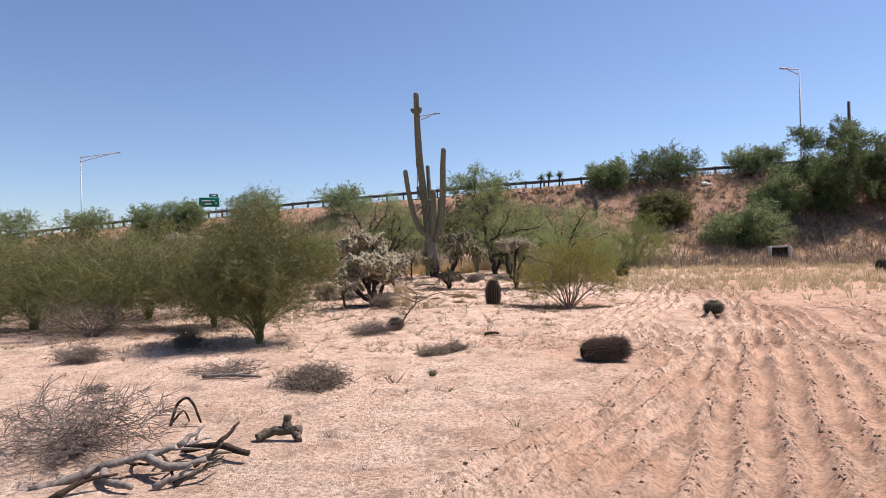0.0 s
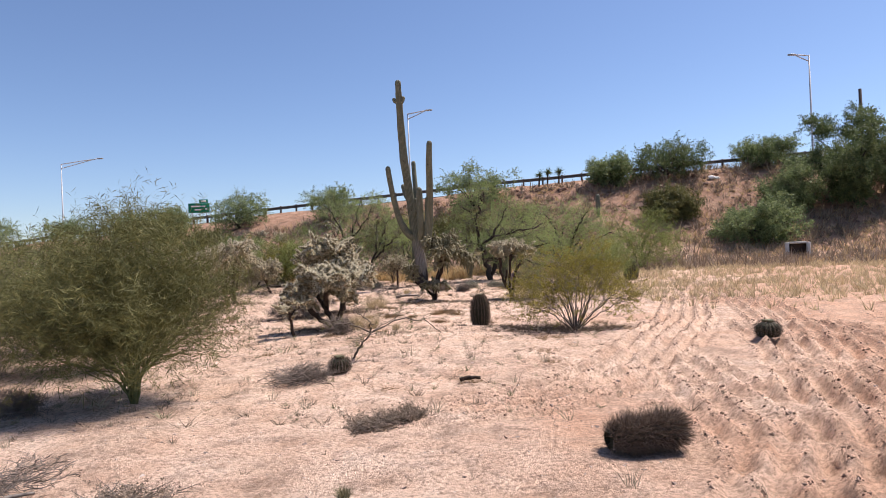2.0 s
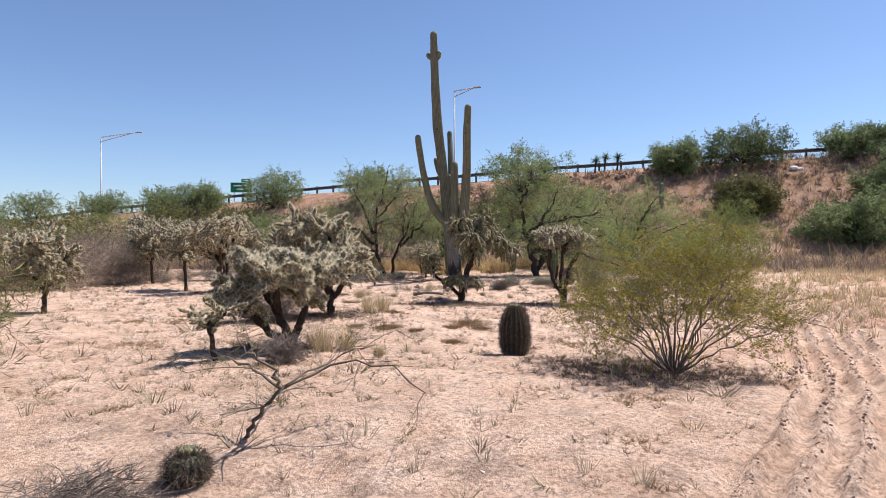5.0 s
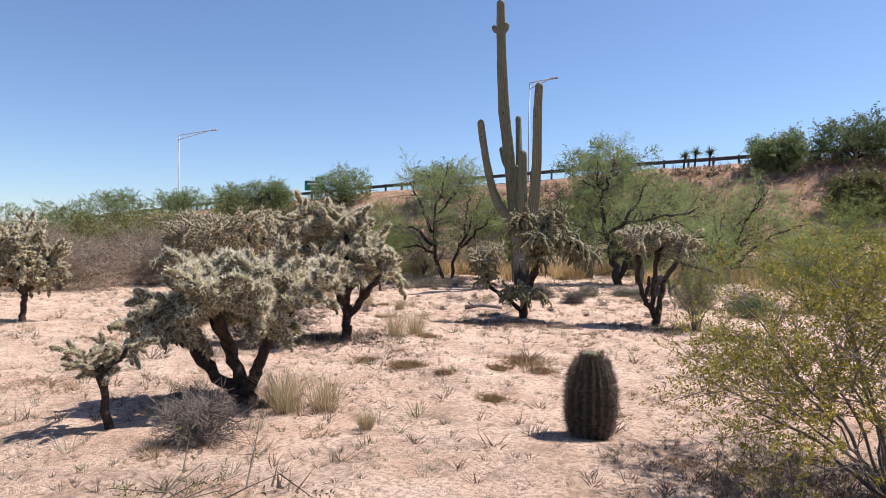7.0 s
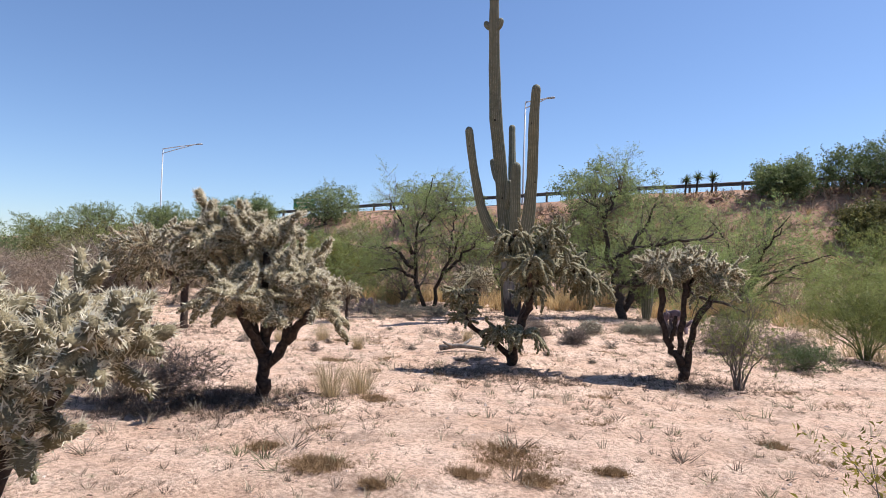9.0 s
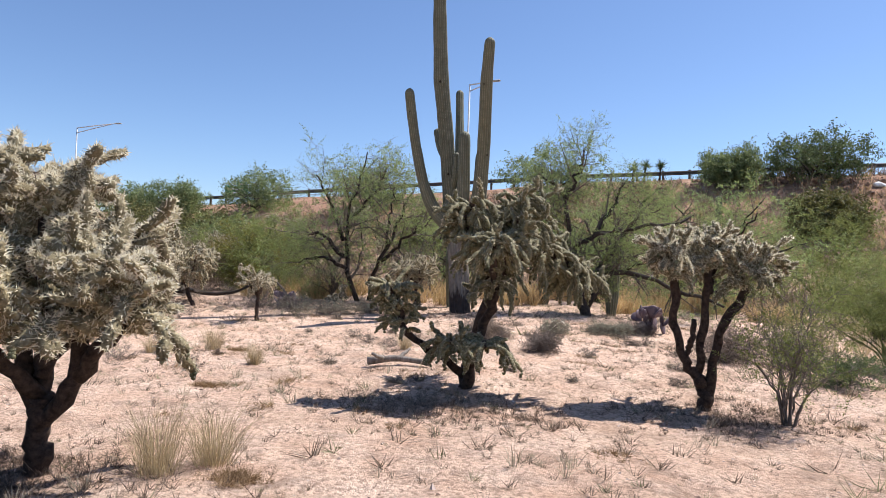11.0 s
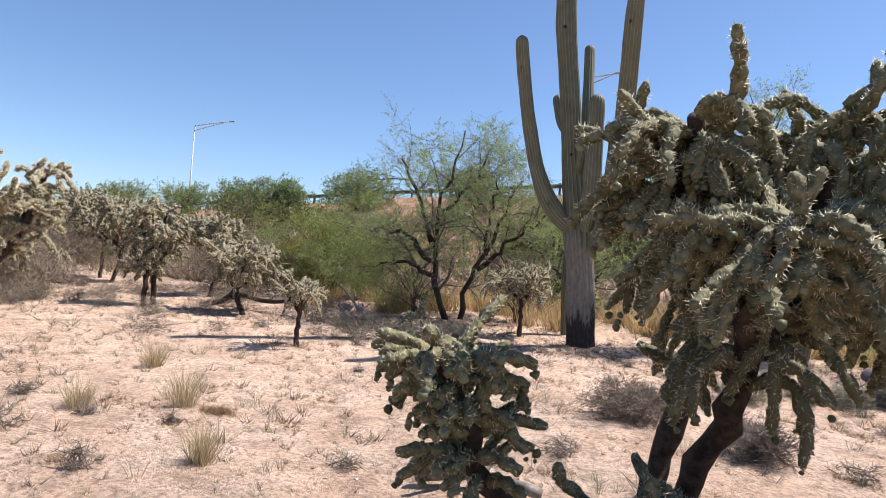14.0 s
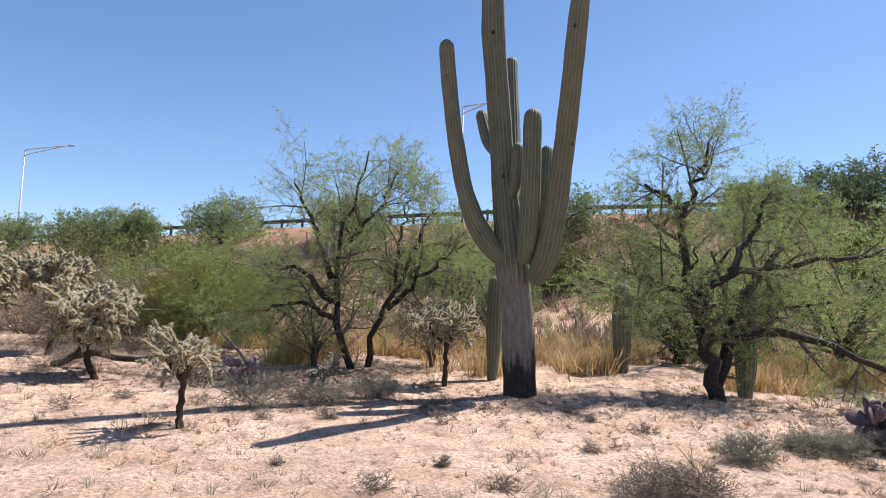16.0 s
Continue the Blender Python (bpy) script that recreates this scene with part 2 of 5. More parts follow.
class Geo:
    """Gathers triangles and builds them into one mesh."""

    def __init__(self):
        self.v, self.t, self.mi, self.uv, self.n = [], [], [], [], 0

    def add(self, v, t, mat=0, uv=None):
        v, t = np.asarray(v, float).reshape(-1, 3), np.asarray(t, int).reshape(-1, 3)
        self.v.append(v)
        self.t.append(t + self.n)
        self.mi.append(np.full(len(t), mat))
        self.uv.append(np.zeros((len(v), 2)) if uv is None else uv)
        self.n += len(v)
        return self

    def tube(self, pts, rad, sides=6, mat=0, tip=False):
        p = np.asarray(pts, float)
        k = len(p)
        r = np.broadcast_to(np.asarray(rad, float), (k,))
        d = np.gradient(p, axis=0)
        d /= np.linalg.norm(d, axis=1)[:, None] + 1e-9
        ref = np.where(np.abs(d[:, 2:3]) > 0.9, (1.0, 0, 0), (0, 0, 1.0))
        a = np.cross(d, ref)
        a /= np.linalg.norm(a, axis=1)[:, None] + 1e-9
        b = np.cross(d, a)
        for i in range(1, k):
            if a[i] @ a[i - 1] < 0.3:
                a[i] = a[i - 1] - d[i] * (a[i - 1] @ d[i])
                a[i] /= np.linalg.norm(a[i]) + 1e-9
                b[i] = np.cross(d[i], a[i])
        ang = np.linspace(0, math.tau, sides, endpoint=False)
        ring = p[:, None] + r[:, None, None] * (np.cos(ang)[None, :, None] * a[:, None] + np.sin(ang)[None, :, None] * b[:, None])
        v = np.concatenate([ring.reshape(-1, 3), p[:1], p[-1:]])
        i, j = np.meshgrid(np.arange(k - 1), np.arange(sides), indexing="ij")
        q0, q1 = (i * sides + j).ravel(), (i * sides + (j + 1) % sides).ravel()
        t = np.concatenate([np.stack([q0, q1, q1 + sides], 1), np.stack([q0, q1 + sides, q0 + sides], 1)])
        s, e, jj = k * sides, (k - 1) * sides, np.arange(sides)
        nx = (jj + 1) % sides
        t = np.concatenate([t, np.stack([np.full(sides, s), nx, jj], 1), np.stack([np.full(sides, s + 1), e + jj, e + nx], 1)])
        return self.add(v, t, mat)

    def stamp(self, tmpl, pos, direction, scale, rng, mat=0, wide=None):
        """Copies a template, modelled along +z, to many places."""
        tv, tt = tmpl
        pos, d = np.asarray(pos, float), np.asarray(direction, float)
        n = len(pos)
        if not n:
            return self
        d = d / (np.linalg.norm(d, axis=1)[:, None] + 1e-9)
        h = rng.normal(size=(n, 3))
        a = np.cross(d, h)
        a /= np.linalg.norm(a, axis=1)[:, None] + 1e-9
        b = np.cross(d, a)
        s = np.broadcast_to(np.asarray(scale, float), (n,))
        w = s if wide is None else np.broadcast_to(np.asarray(wide, float), (n,))
        v = pos[:, None] + w[:, None, None] * (tv[None, :, 0:1] * a[:, None] + tv[None, :, 1:2] * b[:, None]) + s[:, None, None] * tv[None, :, 2:3] * d[:, None]
        t = (tt[None] + (np.arange(n) * len(tv))[:, None, None]).reshape(-1, 3)
        return self.add(v.reshape(-1, 3), t, mat)

    def box(self, centre, size, mat=0, turn=0.0, bevel=0.0):
        x, y, z = (s / 2 for s in size)
        k = min(bevel, x, y, z)
        pts = []
        for sx in (-1, 1):
            for sy in (-1, 1):
                for sz in (-1, 1):
                    for ax in ((1, 0, 0), (0, 1, 0), (0, 0, 1)):
                        pts.append([s * (h - k * (1 - on)) for s, h, on in zip((sx, sy, sz), (x, y, z), ax)])
        bm = bmesh.new()
        for p in pts:
            bm.verts.new(p)
        bmesh.ops.remove_doubles(bm, verts=bm.verts, dist=1e-6)
        bmesh.ops.convex_hull(bm, input=bm.verts)
        bmesh.ops.triangulate(bm, faces=bm.faces)
        bm.verts.index_update()
        v = np.array([q.co[:] for q in bm.verts])
        t = np.array([[q.index for q in f.verts] for f in bm.faces])
        bm.free()
        c, s = math.cos(turn), math.sin(turn)
        v = v @ np.array([[c, s, 0], [-s, c, 0], [0, 0, 1]]) + np.asarray(centre)
        return self.add(v, t, mat)

    def tubes(self, P, r0, r1, sides=3, mat=0):
        """Many thin tapering twigs at once; P holds the points of each."""
        n, k, _ = P.shape
        d = np.gradient(P, axis=1)
        d /= np.linalg.norm(d, axis=2)[:, :, None] + 1e-9
        a = np.cross(d, (0.31, 0.87, 0.38))
        a /= np.linalg.norm(a, axis=2)[:, :, None] + 1e-9
        b = np.cross(d, a)
        r = r0[:, None] + (r1 - r0)[:, None] * np.linspace(0, 1, k)[None]
        ang = np.linspace(0, math.tau, sides, endpoint=False)
        ring = P[:, :, None] + r[:, :, None, None] * (np.cos(ang)[None, None, :, None] * a[:, :, None] + np.sin(ang)[None, None, :, None] * b[:, :, None])
        i, j = np.meshgrid(np.arange(k - 1), np.arange(sides), indexing="ij")
        q0, q1 = (i * sides + j).ravel(), (i * sides + (j + 1) % sides).ravel()
        t = np.concatenate([np.stack([q0, q1, q1 + sides], 1), np.stack([q0, q1 + sides, q0 + sides], 1)])
        t = (t[None] + (np.arange(n) * k * sides)[:, None, None]).reshape(-1, 3)
        return self.add(ring.reshape(-1, 3), t, mat)

    def build(self, name, mats, parent=None, label="", smooth=True, uvs=False):
        v, t, mi = np.concatenate(self.v), np.concatenate(self.t), np.concatenate(self.mi)
        me = bpy.data.meshes.new(name)
        me.vertices.add(len(v))
        me.vertices.foreach_set("co", v.astype(np.float32).ravel())
        me.loops.add(len(t) * 3)
        me.loops.foreach_set("vertex_index", t.astype(np.int32).ravel())
        me.polygons.add(len(t))
        me.polygons.foreach_set("loop_start", np.arange(0, len(t) * 3, 3, dtype=np.int32))
        me.polygons.foreach_set("material_index", mi.astype(np.int32))
        me.polygons.foreach_set("use_smooth", np.full(len(t), smooth))
        for m in mats if isinstance(mats, (list, tuple)) else [mats]:
            me.materials.append(m)
        if uvs:
            layer = me.uv_layers.new(name="uv")
            layer.data.foreach_set("uv", np.concatenate(self.uv)[t.ravel()].astype(np.float32).ravel())
        me.update(calc_edges=True)
        ob = new(name, me)
        if parent:
            ob.parent = parent
        if label:
            ob["label"] = label
        return ob


def thing(name, at, label, category, group="", rz=0.0):
    ob = new(name)
    ob.empty_display_size = 0.1
    ob.matrix_world = pose(*at, 0, 0, rz)
    return tagged(ob, label, category, group)


def unit(v):
    v = np.asarray(v, float)
    return v / (np.linalg.norm(v) + 1e-9)


# ---- the lie of the land ----


def sstep(a, b, x):
    t = np.clip((x - a) / (b - a), 0, 1)
    return t * t * (3 - 2 * t)


def rail_y(x):
    xc = np.clip(x, -75, 70)
    return 67 + 0.0022 * (xc - 25) ** 2 + (x - xc) * np.where(x < 0, -0.44, 0.2)


def rail_z(x):
    return 7.75 + 0.045 * np.clip(x, -75, 60)


def lay(x, y):
    """Height of the bare ground: the nearly flat yard and the road bank behind it."""
    x, y = np.asarray(x, float), np.asarray(y, float)
    z = 0.06 + 0.1 * sstep(8, 16, y) * np.exp(-(((x + 1.2) / 3.5) ** 2)) + 0.14 * sstep(29, 37, y)
    d = rail_y(x) - y
    f = np.interp(d, (-70, -34, 1.2, 3, 9, 17, 21), (0, 1, 1, 0.9, 0.46, 0.09, 0))
    f = f * (1 - sstep(110, 260, np.abs(x)))
    return z + f * (rail_z(x) - 0.2)


TRACKS = (
    (((1.0, 1.0), (2.2, 4.5), (3.9, 9.0), (5.0, 13.0), (5.6, 17.0)), 1.3, 0.29, 0.056),
    (((3.4, 1.0), (4.6, 4.5), (6.6, 9.0), (8.0, 13.0), (9.0, 18.0)), 1.4, 0.31, 0.053),
    (((-0.7, 9.2), (1.1, 10.6), (1.9, 12.0), (2.9, 14.0), (4.2, 17.7), (6.5, 26.4)), 0.75, 0.26, 0.058),
    (((2.6, 12.6), (2.48, 10.7), (2.33, 9.0), (2.2, 7.0)), 0.7, 0.27, 0.05),
    (((-0.9, 2.2), (0.1, 4.0), (1.1, 5.7), (1.9, 7.0), (2.9, 9.2)), 0.6, 0.26, 0.048),
    (((7.2, 26.0), (6.3, 19.0), (5.2, 14.5), (4.1, 11.5), (3.2, 9.0)), 0.75, 0.28, 0.052),
)


def track_depth(x, y):
    """Ridges left by a dragged harrow and tyres, as a height."""
    z = np.zeros_like(x)
    for pts, half, gap, amp in TRACKS:
        p = np.array(pts)
        u = np.linspace(0, len(p) - 1, 60)
        c = np.stack([np.interp(u, range(len(p)), p[:, k]) for k in (0, 1)], 1)
        for _ in range(12):
            c[1:-1] = (c[:-2] + c[1:-1] * 2 + c[2:]) / 4
        best, side, along = np.full(x.shape, 1e9), np.zeros_like(x), np.zeros_like(x)
        for i in range(len(c) - 1):
            e = c[i + 1] - c[i]
            L = np.hypot(*e)
            s = np.clip(((x - c[i, 0]) * e[0] + (y - c[i, 1]) * e[1]) / L**2, 0, 1)
            dx, dy = x - c[i, 0] - s * e[0], y - c[i, 1] - s * e[1]
            dd = np.hypot(dx, dy)
            near = dd < best
            best = np.where(near, dd, best)
            side = np.where(near, np.sign(e[0] * dy - e[1] * dx) * dd, side)
            along = np.where(near, i + s, along)
        win = (1 - sstep(half * 0.75, half, np.abs(side))) * sstep(0, 6, along) * (1 - sstep(53, 59, along))
        wob = 0.025 * np.sin(along * 0.9 + side * 2) + 0.008 * np.sin(along * 2.3)
        ridge = (0.5 + 0.5 * np.cos(math.tau * (side + wob) / gap)) ** 1.6
        broken = 0.95 + 0.16 * np.sin(along * 5.1 + 3 * side) * np.sin(along * 3.3 - 7 * side)
        z = np.where(win * amp * 0.6 > np.abs(z), 0.3 * z, z) + win * amp * (ridge * 1.85 * broken - 0.8)
    return z


def lumps(x, y):
    """Small humps of loose earth."""
    z = np.zeros_like(x)
    rng = np.random.RandomState(5)
    for k, a in ((0.5, 0.03), (1.1, 0.018), (2.3, 0.010), (4.7, 0.006), (8.0, 0.0035)):
        for _ in range(5):
            th = rng.uniform(0, math.tau)
            z += a / 2.2 * np.sin(k * math.tau / 3 * (x * math.cos(th) + y * math.sin(th)) + rng.uniform(0, 6.28) + 0.8 * np.sin(k * 0.7 * (y * math.cos(th) - x * math.sin(th))))
    return z


def ground_z(x, y):
    a, b = np.atleast_1d(np.asarray(x, float)), np.atleast_1d(np.asarray(y, float))
    z = lay(a, b) + (lumps(a, b) + track_depth(a, b) + 0.02 * track_noise(a, b))
    return float(z[0]) if np.ndim(x) == 0 else z


def track_noise(x, y):
    return np.sin(x * 9.1 + 1.7 * np.sin(y * 5.3)) * np.sin(y * 8.3 + 1.9 * np.sin(x * 6.1)) * 0.35


def axis(zones, reach, grow=1.12):
    """Grid lines: even steps in the zones (from, to, step), growing steps outside them."""
    c = [zones[0][0]]
    for _, hi, step in zones:
        while c[-1] < hi - step / 2:
            c.append(c[-1] + step)
    s, a = zones[-1][2], c[-1]
    while a < reach:
        s *= grow
        a += min(s, 150)
        c.append(a)
    s, a = zones[0][2], c[0]
    while a > -reach:
        s *= grow
        a -= min(s, 150)
        c.insert(0, a)
    return np.array(c)


def build_ground():
    xs, ys = axis(((-5.0, -1.6, 0.1), (-1.6, 7.2, 0.05)), 2500), axis(((2.6, 14.0, 0.055), (14.0, 33.0, 0.1)), 2500)
    X, Y = np.meshgrid(xs, ys)
    x, y = X.ravel(), Y.ravel()
    fine = (np.abs(x) < 60) & (y > -20) & (y < 110)
    z = lay(x, y)
    z[fine] += lumps(x[fine], y[fine])
    close = (x > -14) & (x < 16) & (y > -5) & (y < 45)
    z[close] += track_depth(x[close], y[close]) + 0.02 * track_noise(x[close], y[close])
    g = Geo()
    nx = len(xs)
    i, j = np.meshgrid(np.arange(len(ys) - 1), np.arange(nx - 1), indexing="ij")
    q = (i * nx + j).ravel()
    g.add(np.stack([x, y, z], 1), np.concatenate([np.stack([q, q + 1, q + 1 + nx], 1), np.stack([q, q + 1 + nx, q + nx], 1)]))
    return tagged(g.build("ground", SOIL), "pinkish sandy desert soil with harrow furrows and a road bank", "ground", kind="structure")


build_ground()

# ---- road on the bank ----


def build_road():
    g = Geo()
    xs = np.linspace(-110, 90, 160)
    a = np.stack([xs, rail_y(xs) + 1.4, lay(xs, rail_y(xs) + 1.4) + 0.06], 1)
    b = np.stack([xs, rail_y(xs) + 13, lay(xs, rail_y(xs) + 13) + 0.06], 1)
    v = np.concatenate([a, b, a - (0, 0, 0.2), b - (0, 0, 0.2)])
    n = len(xs)
    q = np.arange(n - 1)
    t = []
    for u, w in ((0, 1), (2, 0), (1, 3)):
        t += [np.stack([q + u * n, q + 1 + u * n, q + 1 + w * n], 1), np.stack([q + u * n, q + 1 + w * n, q + w * n], 1)]
    g.add(v, np.concatenate(t))
    return tagged(g.build("road", ASPHALT, smooth=False), "grey asphalt highway along the top of the bank", "road", kind="structure")


build_road()


def guardrail():
    ob = thing("guardrail", (0, 0, 0), "long steel highway guardrail on dark posts along the bank", "guardrail")
    xs = np.arange(-100, 62, 3.8)
    prof = [(0.0, 0.44), (0.055, 0.49), (0.055, 0.53), (0.0, 0.58), (0.0, 0.61), (0.055, 0.66), (0.055, 0.70), (0.0, 0.75)]
    for x0, x1 in zip(xs[:-1], xs[1:]):
        g = Geo()
        v = []
        for xx in (x0, x1 + 0.02):
            yy, zz = float(rail_y(xx)), float(lay(xx, rail_y(xx)))
            for back in (0.0, 0.006):
                v += [(xx, yy - p + back, zz + h) for p, h in prof]
        m = len(prof)
        t = []
        for s in (0, m):
            for k in range(m - 1):
                q0, q1 = s + k, s + k + 1
                t += [(q0, q0 + 2 * m, q1 + 2 * m), (q0, q1 + 2 * m, q1)]
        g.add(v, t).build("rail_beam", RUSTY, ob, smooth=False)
    post = Geo().box((0, 0, 0.38), (0.16, 0.2, 0.9), bevel=0.012).build("post", POSTWOOD, ob)
    first = True
    for x in np.arange(-98, 60, 1.9):
        p = post if first else post.copy()
        if not first:
            scene.collection.objects.link(p)
        first = False
        p.matrix_basis = pose(x, float(rail_y(x)) + 0.12, float(lay(x, rail_y(x) + 0.12)))
    return ob


guardrail()


def street_lamp(x, y, top, arm, label):
    """A tall pole with a twin-tube truss arm and a flat lamp head; arm gives its reach and way."""
    z0 = float(lay(x, y)) - 0.1
    ob = thing("street_lamp", (x, y, z0), label, "street lamp", "highway lamps")
    h = top - z0
    Geo().tube([(0, 0, 0), (0, 0, 0.3), (0, 0, h)], [0.12, 0.105, 0.06], 10).build("pole", POLEPAINT, ob)
    Geo().box((0, 0, 0.12), (0.5, 0.5, 0.1), bevel=0.02).build("base_plate", STEEL, ob)
    ax, ay, rise = arm
    tip = np.array([ax, ay, rise])
    arm_ob = Geo().tube([(0, 0, h - 0.06), tip * 0.5 + (0, 0, h - 0.04 + rise * 0.12), tip + (0, 0, h)], 0.06, 8).build("upper_arm", POLEPAINT, ob)
    Geo().tube([(0, 0, h - 0.6), tip * 0.5 + (0, 0, h - 0.3 + rise * 0.1), tip * 0.92 + (0, 0, h)], 0.05, 8).build("lower_arm", POLEPAINT, ob)
    a = math.atan2(ay, ax)
    Geo().box(tip * 1.06 + (0, 0, h - 0.02), (0.75, 0.3, 0.14), turn=a, bevel=0.05).build("lamp_head", STEEL, arm_ob)
    return ob


street_lamp(-55.5, 80.7, 14.97, (5.4, -0.6, 0.3), "tall pale metal highway lamp with a long truss arm")
street_lamp(-9.13, 70.98, 16.59, (2.2, -0.6, 0.1), "tall pale metal highway lamp behind the saguaro")
street_lamp(30.1, 67.3, 19.05, (-1.7, -0.5, 0.0), "tall grey metal highway lamp beside the dark green tree")


def utility_pole(x, y, top):
    z0 = float(lay(x, y)) - 0.1
    ob = thing("utility_pole", (x, y, z0), "plain dark wooden utility pole behind the trees", "utility pole")
    Geo().tube([(0, 0, 0), (0, 0, (top - z0) * 0.5), (0, 0, top - z0)], [0.2, 0.18, 0.15], 10).build("pole", POSTWOOD, ob)
    return ob


utility_pole(38.7, 75.0, 17.2)


def road_sign():
    ob = thing("road_sign", (-52.4, 111.7, 6.0), "green highway exit sign with white lettering on two posts", "road sign", rz=12)
    panel = Geo().box((0, 0, 5.2), (3.6, 0.06, 1.7), bevel=0.02).build("panel", SIGNGREEN, ob)
    Geo().box((0.8, 0, 6.4), (1.5, 0.06, 0.6), bevel=0.02).build("exit_panel", SIGNGREEN, ob)
    for x in (-1.2, 1.2):
        Geo().box((x, 0.1, 2.5), (0.18, 0.14, 6.6), bevel=0.02).build("post", STEEL, ob)
    for x, z, w in ((-0.5, 5.5, 1.6), (0.75, 5.5, 0.6), (-0.2, 4.9, 1.1), (1.2, 5.0, 0.3), (0.8, 6.4, 0.9)):
        Geo().box((x, -0.034, z), (w, 0.008, 0.22)).build("lettering", SIGNWHITE, panel)
    return ob


road_sign()


def culvert():
    z = float(lay(19.6, 47.4)) + 0.1
    ob = thing("culvert", (19.6, 47.4, z - 0.1), "pale concrete culvert headwall round a rusty grate coloured dark with shade", "culvert", rz=-14)
    Geo().box((-0.62, 0, 0.45), (0.2, 0.5, 0.95), bevel=0.03).build("side_wall", CONCRETE, ob)
    Geo().box((0.62, 0, 0.45), (0.2, 0.5, 0.95), bevel=0.03).build("side_wall", CONCRETE, ob)
    Geo().box((0, 0.02, 0.9), (1.04, 0.4, 0.12), bevel=0.02).build("lintel", CONCRETE, ob)
    Geo().box((0, 0.15, 0.42), (1.04, 0.06, 0.84)).build("grate", DARKIN, ob)
    return ob


culvert()

# ---- plants: templates ----


def leaf_spray(seed, n, length, leaf, width, spread=0.8):
    """A thin twig's worth of small leaves along +z."""
    r = np.random.RandomState(seed)
    v, t = [], []
    for i in range(n):
        base = np.array([0, 0, length * (i + 0.5) / n])
        th = r.uniform(0, math.tau)
        out = unit((math.cos(th) * spread, math.sin(th) * spread, r.uniform(-0.1, 0.8)))
        side = unit(np.cross(out, r.normal(size=3))) * width * r.uniform(0.7, 1.2)
        tip = base + out * leaf * r.uniform(0.7, 1.3)
        mid = (base + tip) / 2
        k = len(v)
        v += [base - side * 0.3, mid + side * 1.3, tip]
        t += [(k, k + 1, k + 2)]
    return np.array(v), np.array(t)


def spiny_joint(seed, seg, rings, spines, core, spine_len, spine_w=0.0022, length=1.0):
    """A knobbly cactus joint one unit long along +z, and its spines as a second template."""
    r = np.random.RandomState(seed)
    v, t = [], []
    for i in range(rings):
        u = i / (rings - 1)
        rad = core * math.sin(math.pi * min(max(0.12 + 0.78 * u, 0), 1)) ** 0.5
        for j in range(seg):
            a = math.tau * (j + 0.5 * (i % 2)) / seg
            k = rad * (1 + (0.16 if (i + j) % 2 else -0.12))
            v.append((k * math.cos(a), k * math.sin(a), u * length))
    for i in range(rings - 1):
        for j in range(seg):
            a, b = i * seg + j, i * seg + (j + 1) % seg
            t += [(a, b, b + seg), (a, b + seg, a + seg)]
    v.append((0, 0, length * 1.04))
    e = (rings - 1) * seg
    t += [(e + j, e + (j + 1) % seg, len(v) - 1) for j in range(seg)]
    sv, st = [], []
    for i in range(spines):
        u, a = r.uniform(0.02, 1.03), r.uniform(0, math.tau)
        rad = core * 0.85 * math.sin(math.pi * min(0.12 + 0.78 * min(u, 1), 1)) ** 0.5
        o = np.array((math.cos(a), math.sin(a), 0))
        p = o * rad + (0, 0, u * length)
        d = unit(o + r.normal(size=3) * 0.55 + (0, 0, 0.25 + (0.9 if u > 0.85 else 0)))
        s = unit(np.cross(d, r.normal(size=3))) * spine_w
        k = len(sv)
        sv += [p - s, p + s, p + d * spine_len * r.uniform(0.6, 1.2)]
        st.append((k, k + 1, k + 2))
    return (np.array(v), np.array(t)), (np.array(sv), np.array(st))


def pebble(seed, flat=0.6):
    r = np.random.RandomState(seed)
    bm = bmesh.new()
    bmesh.ops.create_icosphere(bm, subdivisions=1, radius=1)
    v = np.array([q.co[:] for q in bm.verts]) * r.uniform(0.7, 1.25, (len(bm.verts), 1)) * (1, r.uniform(0.7, 1), flat)
    bm.verts.index_update()
    t = np.array([[q.index for q in f.verts] for f in bm.faces])
    bm.free()
    return v, t


def grass_tuft(seed, blades, height, spread, width=0.004):
    r = np.random.RandomState(seed)
    v, t = [], []
    for _ in range(blades):
        a = r.uniform(0, math.tau)
        root = np.array((math.cos(a), math.sin(a), 0)) * r.uniform(0, spread * 0.45)
        lean = np.array((math.cos(a) + r.normal() * 0.5, math.sin(a) + r.normal() * 0.5, 0)) * spread * r.uniform(0.2, 1)
        h = height * r.uniform(0.45, 1.1)
        s = unit((r.normal(), r.normal(), 0)) * width
        p1, p2 = root + lean * 0.4 + (0, 0, h * 0.6), root + lean * 1.1 + (0, 0, h)
        k = len(v)
        v += [root - s, root + s, p1 + s * 0.8, p1 - s * 0.8, p2]
        t += [(k, k + 1, k + 2), (k, k + 2, k + 3), (k + 3, k + 2, k + 4)]
    return np.array(v), np.array(t)


